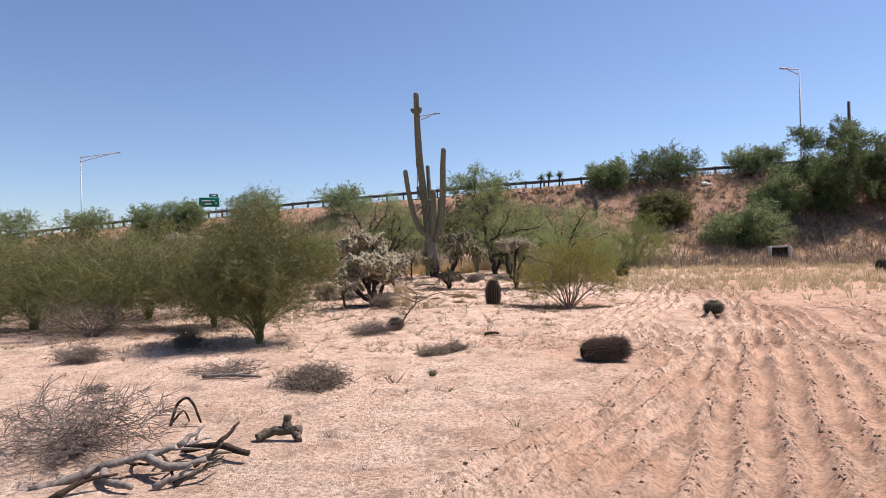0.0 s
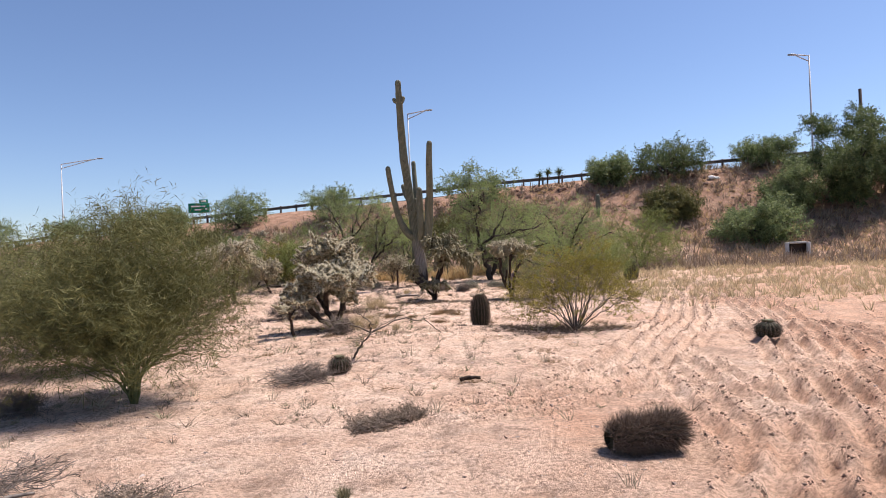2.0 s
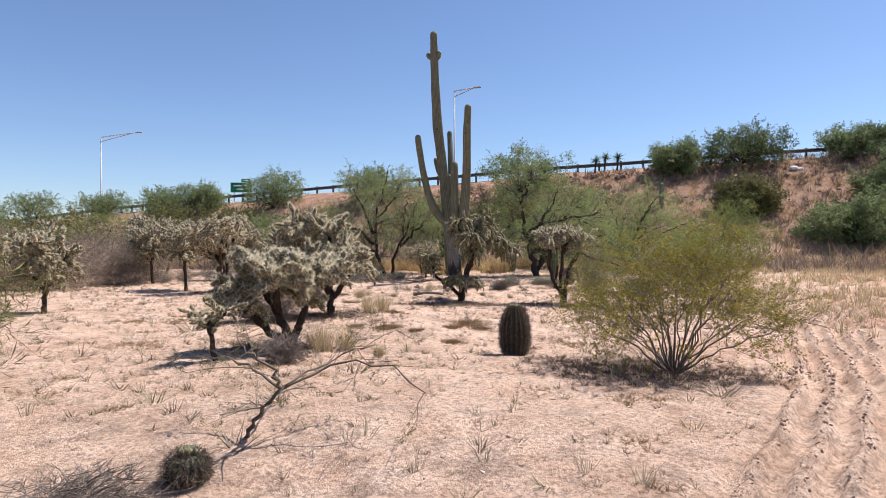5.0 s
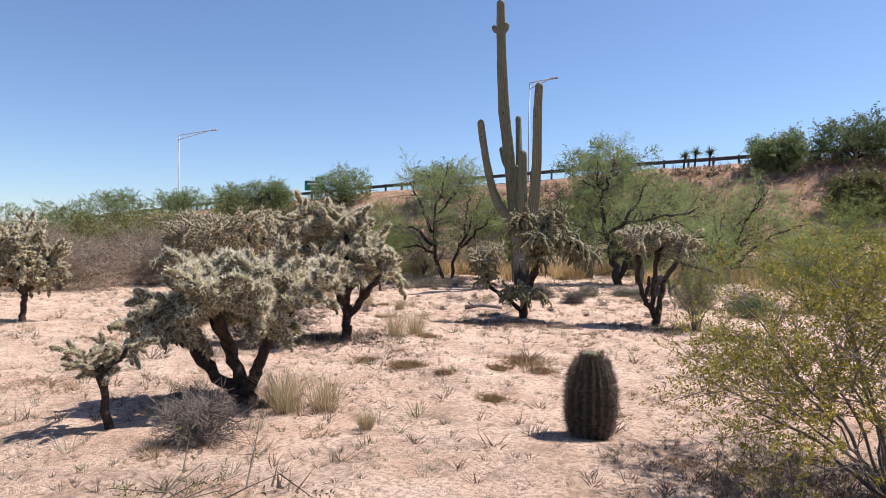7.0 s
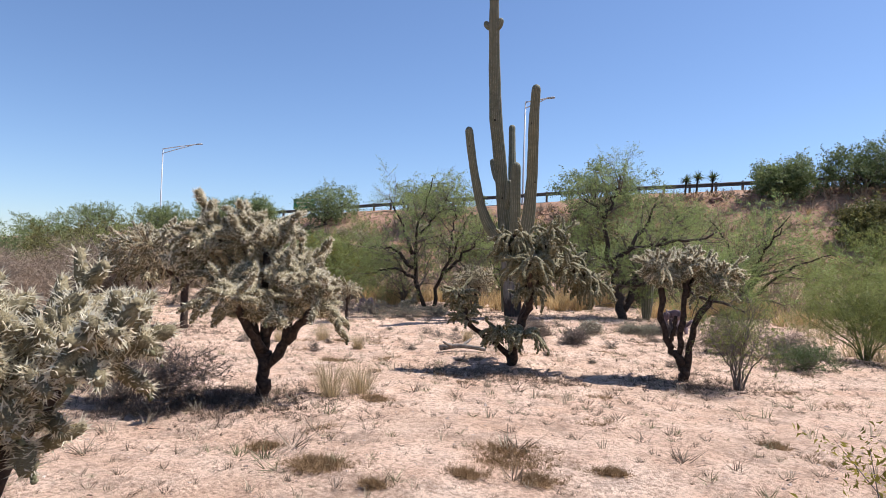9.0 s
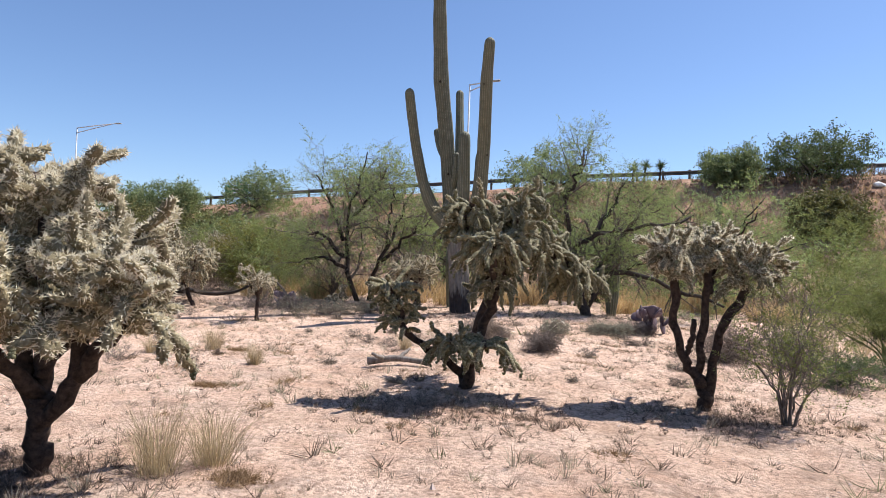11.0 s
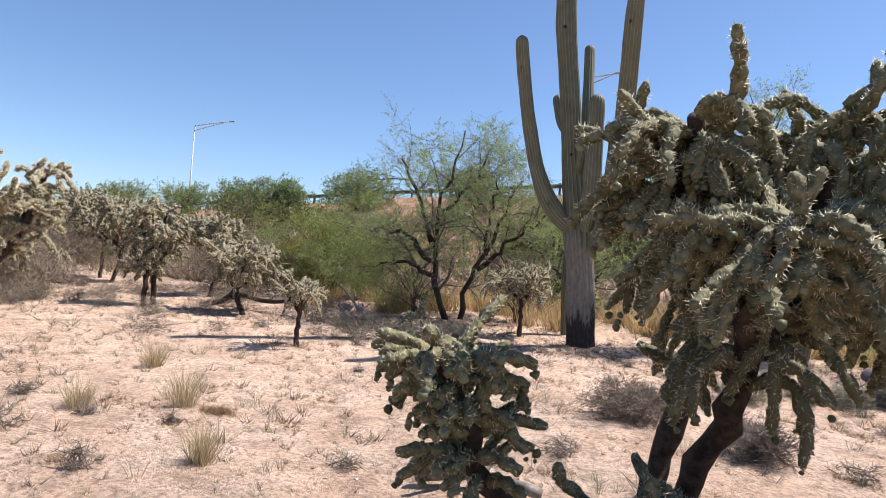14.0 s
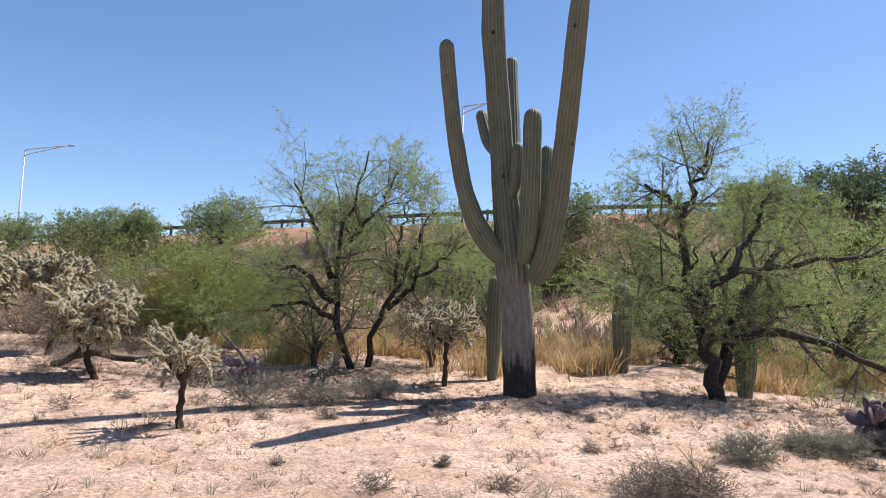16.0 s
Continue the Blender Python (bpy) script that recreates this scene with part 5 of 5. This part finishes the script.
shrub("green_shrub", 4.0, 27.5, 1.7, 2.2, "pale green feathery shrub", "shrub", 114, 20, BUSHY, GREENBARK, PALELEAF, SPRAY_THREAD, 4, 0.7, 0.014)
shrub("green_shrub", 2.5, 25.4, 0.4, 0.9, "low dark green shrub on the sand", "shrub", 115, 14, ((5, 0.2, 0.2, 0.15, 0.2), (4, 0.12, 0.2, 0.15, 0.2)), GREYTWIG, DARKLEAF, SPRAY_FINE, 4, 0.7, 0.008)
shrub("green_shrub", -11.6, 37.2, 2.3, 2.6, "yellow-green creosote shrub behind the chollas", "shrub", 116, 20, BUSHY, GREYTWIG, YELLOWLEAF, SPRAY_MID, 4, 0.7, 0.014)
shrub("dead_shrub", -7.5, 34.6, 1.9, 2.0, "dark tangle of dead twigs beside the half-bare mesquite", "dead shrub", 109, 13, ((7, 0.6, 0.3, 0.0, 0.15), (6, 0.35, 0.32, 0, 0.15)), TWIG, None, SPRAY_FINE, 0, 1, 0.02, bow=0.9)
shrub("dead_shrub", -5.3, 35.6, 2.2, 1.8, "dark tangle of dead twigs behind the leaning cholla", "dead shrub", 110, 14, ((8, 0.6, 0.3, 0.0, 0.15), (7, 0.35, 0.32, 0, 0.15)), TWIG, None, SPRAY_FINE, 0, 1, 0.02, bow=0.6)
for k, (x, y, h, w) in enumerate(((-18.5, 33.0, 1.9, 4.5), (-22.5, 30.0, 2.0, 5.0), (-15.7, 29.9, 1.5, 3.4), (-16.2, 26.3, 1.5, 3.6), (-18.4, 24.2, 1.6, 4.2), (-22.5, 24.5, 2.0, 5.0), (-20.0, 28.0, 2.0, 4.6), (-13.6, 36.6, 1.8, 3.6))):
    shrub("dead_shrub", x, y, h, w, "wide grey-brown bare thicket bush beyond the chollas", "dead shrub", 117 + 60 * k, 30, ((9, 0.7, 0.25, 0.05, 0.15), (6, 0.4, 0.28, 0.03, 0.15)), GREYTWIG, BROWNFORB, SPRAY_THREAD, 2, 1.2, 0.018, "grey thicket", bow=0.9)
DRY = ((9, 0.3, 0.25, 0.08, 0.12), (7, 0.16, 0.28, 0.05, 0.15))
for k, (x, y, h, w, lab) in enumerate((
    (-3.15, 4.5, 0.55, 1.25, "dead grey twiggy bush beside driftwood"),
    (-2.03, 6.75, 0.26, 0.78, "low matted dead grey bush"),
    (-3.3, 7.45, 0.15, 0.9, "flattened dead twigs on the ground"),
    (-2.32, 11.1, 0.25, 0.85, "low dead grey bush at the sapling's foot"),
    (-1.0, 9.1, 0.12, 0.5, "sparse dead twigs flat on the sand"),
    (-4.9, 9.6, 0.35, 0.5, "small dead bush in the shade"),
    (-5.9, 8.5, 0.3, 0.7, "dry grey bush on the sand"),
    (-4.75, 19.4, 0.75, 1.1, "dry grey bush under the large cholla"),
    (-5.5, 19.7, 0.6, 0.9, "dry grey bush under the large cholla"),
    (-2.85, 15.05, 0.4, 0.6, "dry grey bush below the spiny cholla"),
    (-2.2, 27.15, 0.38, 0.85, "dry grey twig bush on bare sand"),
    (-2.1, 27.6, 0.3, 0.65, "dry grey twig bush on bare sand"),
    (-1.2, 26.3, 0.35, 0.6, "dry grey twig bush behind the cholla"),
    (1.5, 26.8, 0.6, 0.9, "dry grey bush in a thicket edge"),
    (2.6, 27.4, 0.6, 1.0, "dry grey bush in a thicket edge"),
    (0.7, 30.4, 0.3, 0.6, "dry bush beside prickly pear"),
    (-0.7, 9.3, 0.1, 0.35, "sparse dead twigs flat on the sand"),
    (-4.4, 6.6, 0.12, 0.3, "little dead bush on the sand"),
)):
    shrub("dead_shrub", x, y, h, w, lab, "dead shrub", 120 + k, 18, DRY if h > 0.2 else ((7, 0.2, 0.25, 0.0, 0.1), (6, 0.1, 0.3, 0, 0.2)), GREYTWIG, BROWNFORB if k % 3 == 1 else None, SPRAY_FINE, 1, 0.5, 0.005, "dead shrubs", bow=0.9)
for k, (x, y, h, w) in enumerate(((-6.82, 30.4, 0.5, 1.0), (-6.1, 30.8, 0.4, 0.8), (-0.15, 30.1, 0.27, 0.6), (0.25, 30.2, 0.25, 0.55), (-5.6, 31.9, 0.35, 0.8), (-14.5, 30.5, 0.4, 0.9))):
    shrub("grey_sage", x, y, h, w, "low grey-green leafy shrub on the sand", "shrub", 150 + k, 18, ((6, 0.22, 0.2, 0.15, 0.2), (4, 0.12, 0.2, 0.15, 0.2)), GREYTWIG, GREYLEAF, SPRAY_FINE, 2, 0.5, 0.006, "grey shrubs")
flow = shrub("flowering_shrub", -1.06, 29.3, 0.34, 0.56, "low green shrub dotted with small white flowers", "shrub", 160, 16, ((6, 0.2, 0.2, 0.2, 0.2), (4, 0.12, 0.2, 0.2, 0.2)), GREYTWIG, GREYLEAF, SPRAY_FINE, 3, 0.4, 0.005)
rng = np.random.RandomState(161)
d = rng.normal(size=(70, 3))
d /= np.linalg.norm(d, axis=1)[:, None]
d[:, 2] = np.abs(d[:, 2])
Geo().stamp(BALL, d * (0.25, 0.25, 0.22) + (0, 0, 0.12), d, 0.012, rng).build("flowers", FLOWER, flow)
woody("sapling", (-1.95, 12.3, ground_z(-1.95, 12.3) - 0.03), "thin leaning sapling with sparse feathery leaves", "sapling", 165, [
    ([(0, 0, 0), (0.12, 0, 0.3), (0.3, 0, 0.55)], 0.02, 0.012),
    ([(0.28, 0, 0.52), (0.6, 0.1, 0.75), (1.0, 0.1, 0.7), (1.2, 0.1, 0.45)], 0.01, 0.004),
    ([(0.28, 0, 0.52), (0.3, -0.1, 0.8), (0.1, -0.1, 1.0)], 0.014, 0.005),
    ([(0.28, 0, 0.52), (-0.1, 0.1, 0.7), (-0.4, 0.1, 0.75)], 0.012, 0.005),
    ([(0.3, 0, 0.55), (0.55, 0.2, 0.75), (0.75, 0.25, 0.82)], 0.007, 0.004),
], ((4, 0.35, 0.2, 0.0, 0.3), (3, 0.2, 0.22, 0.0, 0.2)), TWIG, TWIG, OLIVE, SPRAY_FINE, 3, 0.5, fit=(0.9, 1.8))


def prickly_pear(x, y, h, w, seed, label):
    rng = np.random.RandomState(seed)
    ob = thing("prickly_pear", (x, y, ground_z(x, y) - 0.02), label, "prickly pear", "prickly pears")
    bm = bmesh.new()
    bmesh.ops.create_icosphere(bm, subdivisions=2, radius=1)
    v = np.array([q.co[:] for q in bm.verts])
    bm.verts.index_update()
    t = np.array([[q.index for q in f.verts] for f in bm.faces])
    bm.free()
    v = v * (0.42, 0.1, 0.5) * np.stack([1 + 0.25 * v[:, 2], np.ones(len(v)), np.ones(len(v))], 1) + (0, 0, 0.48)
    spots = [(np.array((rng.uniform(-w, w) * 0.35, rng.uniform(-w, w) * 0.3, 0.0)), unit((rng.normal() * 0.3, rng.normal() * 0.3, 1))) for _ in range(9)]
    pads = list(spots)
    for p, d in spots:
        for _ in range(3):
            pads.append((p + d * min(h * 0.42, 0.2) * rng.choice((1.0, 1.9)), unit(d + rng.normal(size=3) * 0.45 + (0, 0, 0.2))))
    for p, d in pads:
        Geo().stamp((v, t), [p], [d], min(h * 0.5, 0.26) * rng.uniform(0.8, 1.1), rng).build("pad", PAD, ob)
    return ob


prickly_pear(-8.0, 32.5, 0.4, 0.6, 1, "small purplish prickly pear in grey shrubs")
prickly_pear(0.95, 30.75, 0.9, 1.0, 2, "tall purplish prickly pear under the mesquite")

# ---- dead wood ----


def log(x, y, pts, r, label, seed, mat=DEADWOOD):
    rng = np.random.RandomState(seed)
    ob = thing("dead_branch", (x, y, ground_z(x, y)), label, "dead branch", "dead wood")
    for k, (p, a, b) in enumerate(pts):
        q = refine(p, max(6, 3 * len(p)), rng, r * 0.12)
        Geo().tube(q, np.linspace(a, b, len(q)) * rng.uniform(0.85, 1.15, len(q)), 9).build("stem" if k == 0 else "side_branch", mat, ob)
    return ob


log(-1.8, 5.05, [([(-0.19, -0.05, 0.03), (-0.12, 0.0, 0.075), (0.05, 0.02, 0.085), (0.16, 0.0, 0.09)], 0.042, 0.038), ([(0.02, 0.02, 0.08), (0.04, 0.05, 0.2)], 0.035, 0.03), ([(0.1, 0.0, 0.09), (0.16, -0.06, 0.02)], 0.035, 0.03)], 0.04, "fallen grey cholla joints on the sand", 1, CHOLLAOLD)
log(-2.5, 4.2, [([(-0.5, -0.4, 0.03), (-0.2, -0.15, 0.1), (0.1, 0.06, 0.14), (0.2, 0.1, 0.17)], 0.03, 0.018), ([(0.0, 0.05, 0.12), (0.25, -0.1, 0.08), (0.45, 0.05, 0.1)], 0.035, 0.02), ([(-0.2, -0.1, 0.1), (-0.05, -0.3, 0.06), (0.15, -0.35, 0.05)], 0.03, 0.02), ([(0.2, 0.15, 0.16), (0.3, 0.35, 0.25)], 0.025, 0.01)], 0.04, "bleached driftwood-like dead branches", 2)
rng = np.random.RandomState(12)
for k in range(9):
    a = rng.normal() * 0.5 + 0.5
    L = rng.uniform(0.25, 0.5)
    e = np.array((math.cos(a), math.sin(a), 0)) * L
    b = np.array((-e[1], e[0], 0)) * rng.normal() * 0.4
    zt = rng.uniform(0.03, 0.13)
    lx, ly = -2.35 + rng.normal() * 0.28, 4.35 + rng.normal() * 0.2
    log(lx, ly, [([-e * 0.5 + (0, 0, 0.02), b * 0.5 + (0, 0, zt), e * 0.5 + (0, 0, zt * 0.6 + 0.01)], rng.uniform(0.010, 0.026), 0.007), ([b * 0.5 + (0, 0, zt), b + e * 0.2 + (0, 0, zt + 0.06)], 0.012, 0.006)], 0.02, "weathered dead cholla wood in a loose pile", 20 + k, (DEADWOOD, CHOLLABARK, CHOLLAOLD)[k % 3])
log(-2.1, 4.55, [([(-0.3, 0.1, 0.03), (0.0, 0.0, 0.1), (0.25, -0.05, 0.05)], 0.03, 0.02), ([(0.0, 0, 0.1), (0.1, 0.15, 0.22)], 0.02, 0.01)], 0.03, "dark dead branch by the dry bush", 3, CHOLLABARK)
log(-2.75, 5.3, [([(-0.12, 0, 0.0), (-0.06, 0, 0.2), (0.05, 0.02, 0.26), (0.14, 0.03, 0.02)], 0.014, 0.01), ([(-0.1, 0, 0.03), (-0.02, 0.05, 0.14), (0.02, 0.06, 0.02)], 0.01, 0.008)], 0.01, "bent dark dead stem arching from the sand", 4, CHOLLABARK)
log(-0.2, 11.1, [([(-0.12, 0, 0.03), (0.0, 0.01, 0.06), (0.13, 0.02, 0.05)], 0.03, 0.02)], 0.02, "short dark piece of dead wood", 5, CHOLLABARK)
log(-3.1, 7.1, [([(-0.35, 0, 0.03), (0, 0.03, 0.05), (0.35, 0.0, 0.03)], 0.022, 0.012), ([(0, 0, 0.05), (0.2, 0.15, 0.05)], 0.015, 0.01)], 0.02, "bleached dead branch among flattened twigs", 6)
log(-2.95, 24.6, [([(-0.4, 0, 0.04), (0, 0.05, 0.1), (0.4, 0.02, 0.05)], 0.05, 0.03), ([(0, 0.05, 0.1), (0.1, 0.2, 0.2)], 0.03, 0.02), ([(-0.2, 0, 0.08), (-0.3, -0.15, 0.16)], 0.03, 0.02)], 0.04, "bleached fallen cholla wood behind the cholla", 7)
log(-10.6, 33.0, [([(-1.3, 0, 0.05), (-0.6, 0.1, 0.35), (0.1, 0, 0.2), (0.9, 0.1, 0.3), (1.6, 0, 0.7)], 0.07, 0.03), ([(-0.9, 0, 0.2), (-0.6, 0.1, 0.7), (-0.2, 0.1, 1.0)], 0.05, 0.02)], 0.06, "dark fallen branches under the chollas", 8, BARK)
log(-8.3, 33.3, [([(-0.5, 0, 0.75), (-0.2, 0, 0.5), (0.1, 0, 0.1), (0.3, 0, 0.02)], 0.025, 0.03), ([(0.0, 0, 0.2), (0.3, 0, 0.4)], 0.015, 0.01)], 0.03, "curved dead branch by the dry grass", 9)

# ---- grass, forbs and stones ----


def scatter(rng, n, x0, x1, y0, y1, keep=None):
    x, y = rng.uniform(x0, x1, n), rng.uniform(y0, y1, n)
    if keep is not None:
        k = keep(x, y, rng)
        x, y = x[k], y[k]
    return x, y


def place(name, label, category, tmpl, x, y, size, mat, rng, tilt=0.1, sink=0.01, smooth=False):
    z = lay(x, y)
    c = (np.abs(x) < 60) & (y < 110)
    z[c] += lumps(x[c], y[c])
    c = (x > -14) & (x < 16) & (y < 45)
    z[c] += track_depth(x[c], y[c]) + 0.02 * track_noise(x[c], y[c])
    g = Geo()
    pick = rng.randint(0, len(tmpl), len(x))
    for k, tm in enumerate(tmpl):
        m = pick == k
        pos = np.stack([x[m], y[m], z[m] - sink * size[m]], 1)
        d = np.tile((0.0, 0, 1), (len(pos), 1)) + rng.normal(size=(len(pos), 3)) * tilt
        g.stamp(tm, pos, d, size[m], rng)
    return tagged(g.build(name, mat, smooth=smooth), label, category, kind="stuff")


rng = np.random.RandomState(190)
x, y = scatter(rng, 46, -9, 1, 23.5, 32)
for k in range(46):
    near = min(abs(x[k] + 1.9) + abs(y[k] - 22.9), abs(x[k] + 3.4) + abs(y[k] - 32.6))
    if near > 1.0:
        h = rng.uniform(0.1, 0.24)
        shrub("dry_bush", x[k], y[k], h, h * rng.uniform(1.4, 2.2), "small grey-brown dry bush on the sand", "dry bush", 400 + k, 7, ((5, 0.1, 0.25, 0.1, 0.15), (4, 0.06, 0.28, 0.08, 0.2)), GREYTWIG, (BROWNFORB, GREYLEAF, PALESTRAW)[k % 3], SPRAY_THREAD, 1, 0.16, 0.004, "small dry bushes", bow=0.5)
rng = np.random.RandomState(195)
x, y = scatter(rng, 34, -17.5, -8.5, 28.5, 35)
for k in range(34):
    h = rng.uniform(0.22, 0.5)
    shrub("dry_bush", x[k], y[k], h, h * rng.uniform(1.6, 2.6), "grey-brown dry bush among the far chollas", "dry bush", 800 + k, 8, ((6, 0.2, 0.25, 0.1, 0.15), (4, 0.12, 0.28, 0.08, 0.2)), GREYTWIG, (BROWNFORB, GREYLEAF, BROWNFORB)[k % 3], SPRAY_THREAD, 1, 0.32, 0.006, "brush under the far chollas", bow=0.5)
rng = np.random.RandomState(200)
TUFTS = [grass_tuft(k, 16, 1.0, 0.75, 0.018) for k in range(5)]
def quick(seed, blades, h, spread, width):
    """A tuft of one-triangle blades."""
    v = grass_tuft(seed, blades, h, spread, width)[0].reshape(-1, 5, 3)[:, (0, 1, 4)].reshape(-1, 3)
    return v, np.arange(len(v)).reshape(-1, 3)


FORBS = [quick(20 + k, 20, 0.6, 0.85, 0.028) for k in range(5)]
FARTUFTS = [quick(40 + k, 12, 1.0, 0.8, 0.05) for k in range(4)]


def patchy(density):
    def keep(x, y, r):
        p = 0.62 + 0.38 * np.sin(x * 0.9 + 1.3 * np.sin(y * 0.6)) * np.sin(y * 0.8 + np.sin(x * 0.7))
        left = 1 - sstep(0.5, 3.0, x) * (1 - sstep(17, 24, y))
        return (r.uniform(size=len(x)) < density * p * left) & ~((y < 9) & (r.uniform(size=len(x)) < 0.8))

    return keep


x, y = scatter(rng, 2600, -18, 8, 5, 36, patchy(0.8))
place("dry_grass", "small pale dry grass tufts on the sand", "dry grass", TUFTS, x, y, rng.uniform(0.06, 0.17, len(x)), PALESTRAW, rng)
x, y = scatter(rng, 19000, -16, 8, 5, 36, patchy(1.0))
place("low_forbs", "low grey-brown dry forbs on the sand", "dry forbs", FORBS, x, y, 0.03 + rng.gamma(1.3, 0.034, len(x)), BROWNFORB, rng, 0.2)
x, y = scatter(rng, 4500, -16, 8, 9, 36, patchy(0.8))
place("green_forbs", "low dull green forbs on the sand", "forbs", FORBS, x, y, 0.03 + rng.gamma(1.3, 0.034, len(x)), FORB, rng, 0.2)
cx, cy = scatter(rng, 230, -8, 6, 10, 33, patchy(0.9))
x, y = (np.repeat(c, 30) + rng.normal(size=len(c) * 30) * 0.10 for c in (cx, cy))
place("dry_mats", "matted brown dead weeds in low patches", "dry weeds", FORBS, x, y, rng.uniform(0.035, 0.075, len(x)), MATBROWN, rng, 1.2)
x, y = scatter(rng, 11000, 4, 45, 17, 54, lambda x, y, r: r.uniform(size=len(x)) < sstep(17, 24, y + (x - 6) * 0.3) * 0.85)
place("yard_grass", "pale dry grass across the graded yard", "dry grass", FARTUFTS, x, y, rng.uniform(0.12, 0.36, len(x)), YARDGRASS, rng)
x, y = scatter(rng, 5000, -60, 50, 40, 66)
place("bank_grass", "dry straw tufts on the bank", "dry grass", FARTUFTS, x, y, rng.uniform(0.2, 0.55, len(x)), STRAW, rng)
x, y = scatter(rng, 8000, -60, 50, 38, 66)
place("bank_forbs", "grey-brown low brush on the bank", "brush", FARTUFTS, x, y, rng.uniform(0.3, 0.9, len(x)), BROWNFORB, rng, 0.3)
x, y = scatter(rng, 2600, -11, 6, 34.6, 42, lambda x, y, r: np.sin(x * 1.7 + np.sin(y)) * np.sin(y * 1.1 + x * 0.4) > 0.22)
place("straw_grass", "tall golden straw grass under the trees", "straw grass", TUFTS, x, y, rng.uniform(0.35, 0.7, len(x)), STRAW, rng)
STONES = [pebble(k, 0.6) for k in range(6)]
GRIT = [(FRUITLET[0] * (1, s, 0.5), FRUITLET[1]) for s in (0.7, 0.9, 1.2)]
x, y = scatter(rng, 20000, -7, 8, 2, 34)
place("gravel", "small pinkish stones scattered over the soil", "gravel", GRIT, x, y, np.minimum(0.006 + rng.exponential(0.006, len(x)), 0.04), ROCK, rng, 0.5, 0.2)
x, y = scatter(rng, 60000, -2, 10, 2, 24)
k = track_depth(x, y) > 0.012
x, y = x[k][:14000], y[k][:14000]
place("earth_clods", "dark crumbly clods along the furrow ridges", "clods", GRIT, x, y, np.minimum(0.006 + rng.exponential(0.007, len(x)), 0.028), CLOD, rng, 0.5, 0.1)
x, y = scatter(rng, 2600, -30, 45, 50, 66)
place("bank_rocks", "reddish stones on the bank", "rocks", STONES, x, y, np.minimum(0.05 + rng.exponential(0.09, len(x)), 0.5), SLOPEROCK, rng, 0.5, 0.2)
# Real litter, thickened under chollas and creosote to darken the ground like shade.
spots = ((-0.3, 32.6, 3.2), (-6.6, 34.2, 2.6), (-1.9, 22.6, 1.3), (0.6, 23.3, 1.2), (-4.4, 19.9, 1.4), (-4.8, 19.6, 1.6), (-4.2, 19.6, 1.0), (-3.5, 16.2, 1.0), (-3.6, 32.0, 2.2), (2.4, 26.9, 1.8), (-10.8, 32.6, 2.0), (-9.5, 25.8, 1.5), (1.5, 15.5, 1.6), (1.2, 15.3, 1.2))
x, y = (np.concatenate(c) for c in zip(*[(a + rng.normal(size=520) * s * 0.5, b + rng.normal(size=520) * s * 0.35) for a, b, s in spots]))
place("leaf_litter", "dry twigs and litter under the plants, dark to deepen their shade", "litter", FORBS, x, y, rng.uniform(0.03, 0.11, len(x)), LITTERSHADE, rng, 0.9)


def weed_mat(x, y, w, seed):
    """A flat dead weed: a dense low cushion of short twigs and leaves."""
    r = np.random.RandomState(seed)
    ob = thing("weed_mat", (x, y, ground_z(x, y)), "flat matted brown dead weed on the sand", "dead weed", "weed mats")
    n = int(90 + 260 * w)
    q = r.normal(size=(n, 2)) * (w * 0.26, w * 0.17)
    pos = np.concatenate([q, r.uniform(0, 0.015, (n, 1))], 1)
    g = Geo()
    for m, tm in enumerate(FORBS[:2]):
        g.stamp(tm, pos[m::2], r.normal(size=(len(pos[m::2]), 3)) * (1, 1, 0.4) + (0, 0, 0.9), r.uniform(0.03, 0.07, len(pos[m::2])), r)
    g.build("cushion", MATBROWN, ob, smooth=False)
    return ob


for k, (mx, my, mw) in enumerate(((-2.33, 18.08, 0.42), (-1.17, 18.9, 0.6), (-0.88, 18.36, 0.29), (-0.39, 18.68, 0.22), (-1.37, 18.23, 0.25), (-3.01, 18.44, 0.29), (0.9, 19.88, 0.22), (-1.87, 17.83, 0.16), (-2.35, 18.01, 0.39), (-1.11, 18.63, 0.67), (-1.17, 17.03, 0.27), (-4.54, 22.87, 0.28), (-5.54, 25.4, 0.29), (-2.82, 20.2, 0.36))):
    weed_mat(mx, my, mw, 500 + k)
for k, (tx, ty, h) in enumerate(((-2.7, 16.0, 0.42), (-2.45, 16.2, 0.38), (-2.9, 16.25, 0.36), (-1.9, 15.8, 0.17), (-3.3, 20.2, 0.45), (-3.05, 20.4, 0.4), (-3.2, 26.0, 0.28), (-6.0, 25.5, 0.4), (-6.6, 24.9, 0.3), (-4.7, 24.2, 0.28), (-0.8, 7.2, 0.1), (-7.6, 26.8, 0.35))):
    ob = thing("grass_tuft", (tx, ty, ground_z(tx, ty) - 0.01), "clump of dry straw-coloured grass", "grass tuft", "grass tufts")
    Geo().add(*grass_tuft(300 + k, 320, h, h * 0.6, 0.0016)).build("clump", YARDGRASS if k != 10 else FORB, ob, smooth=False)
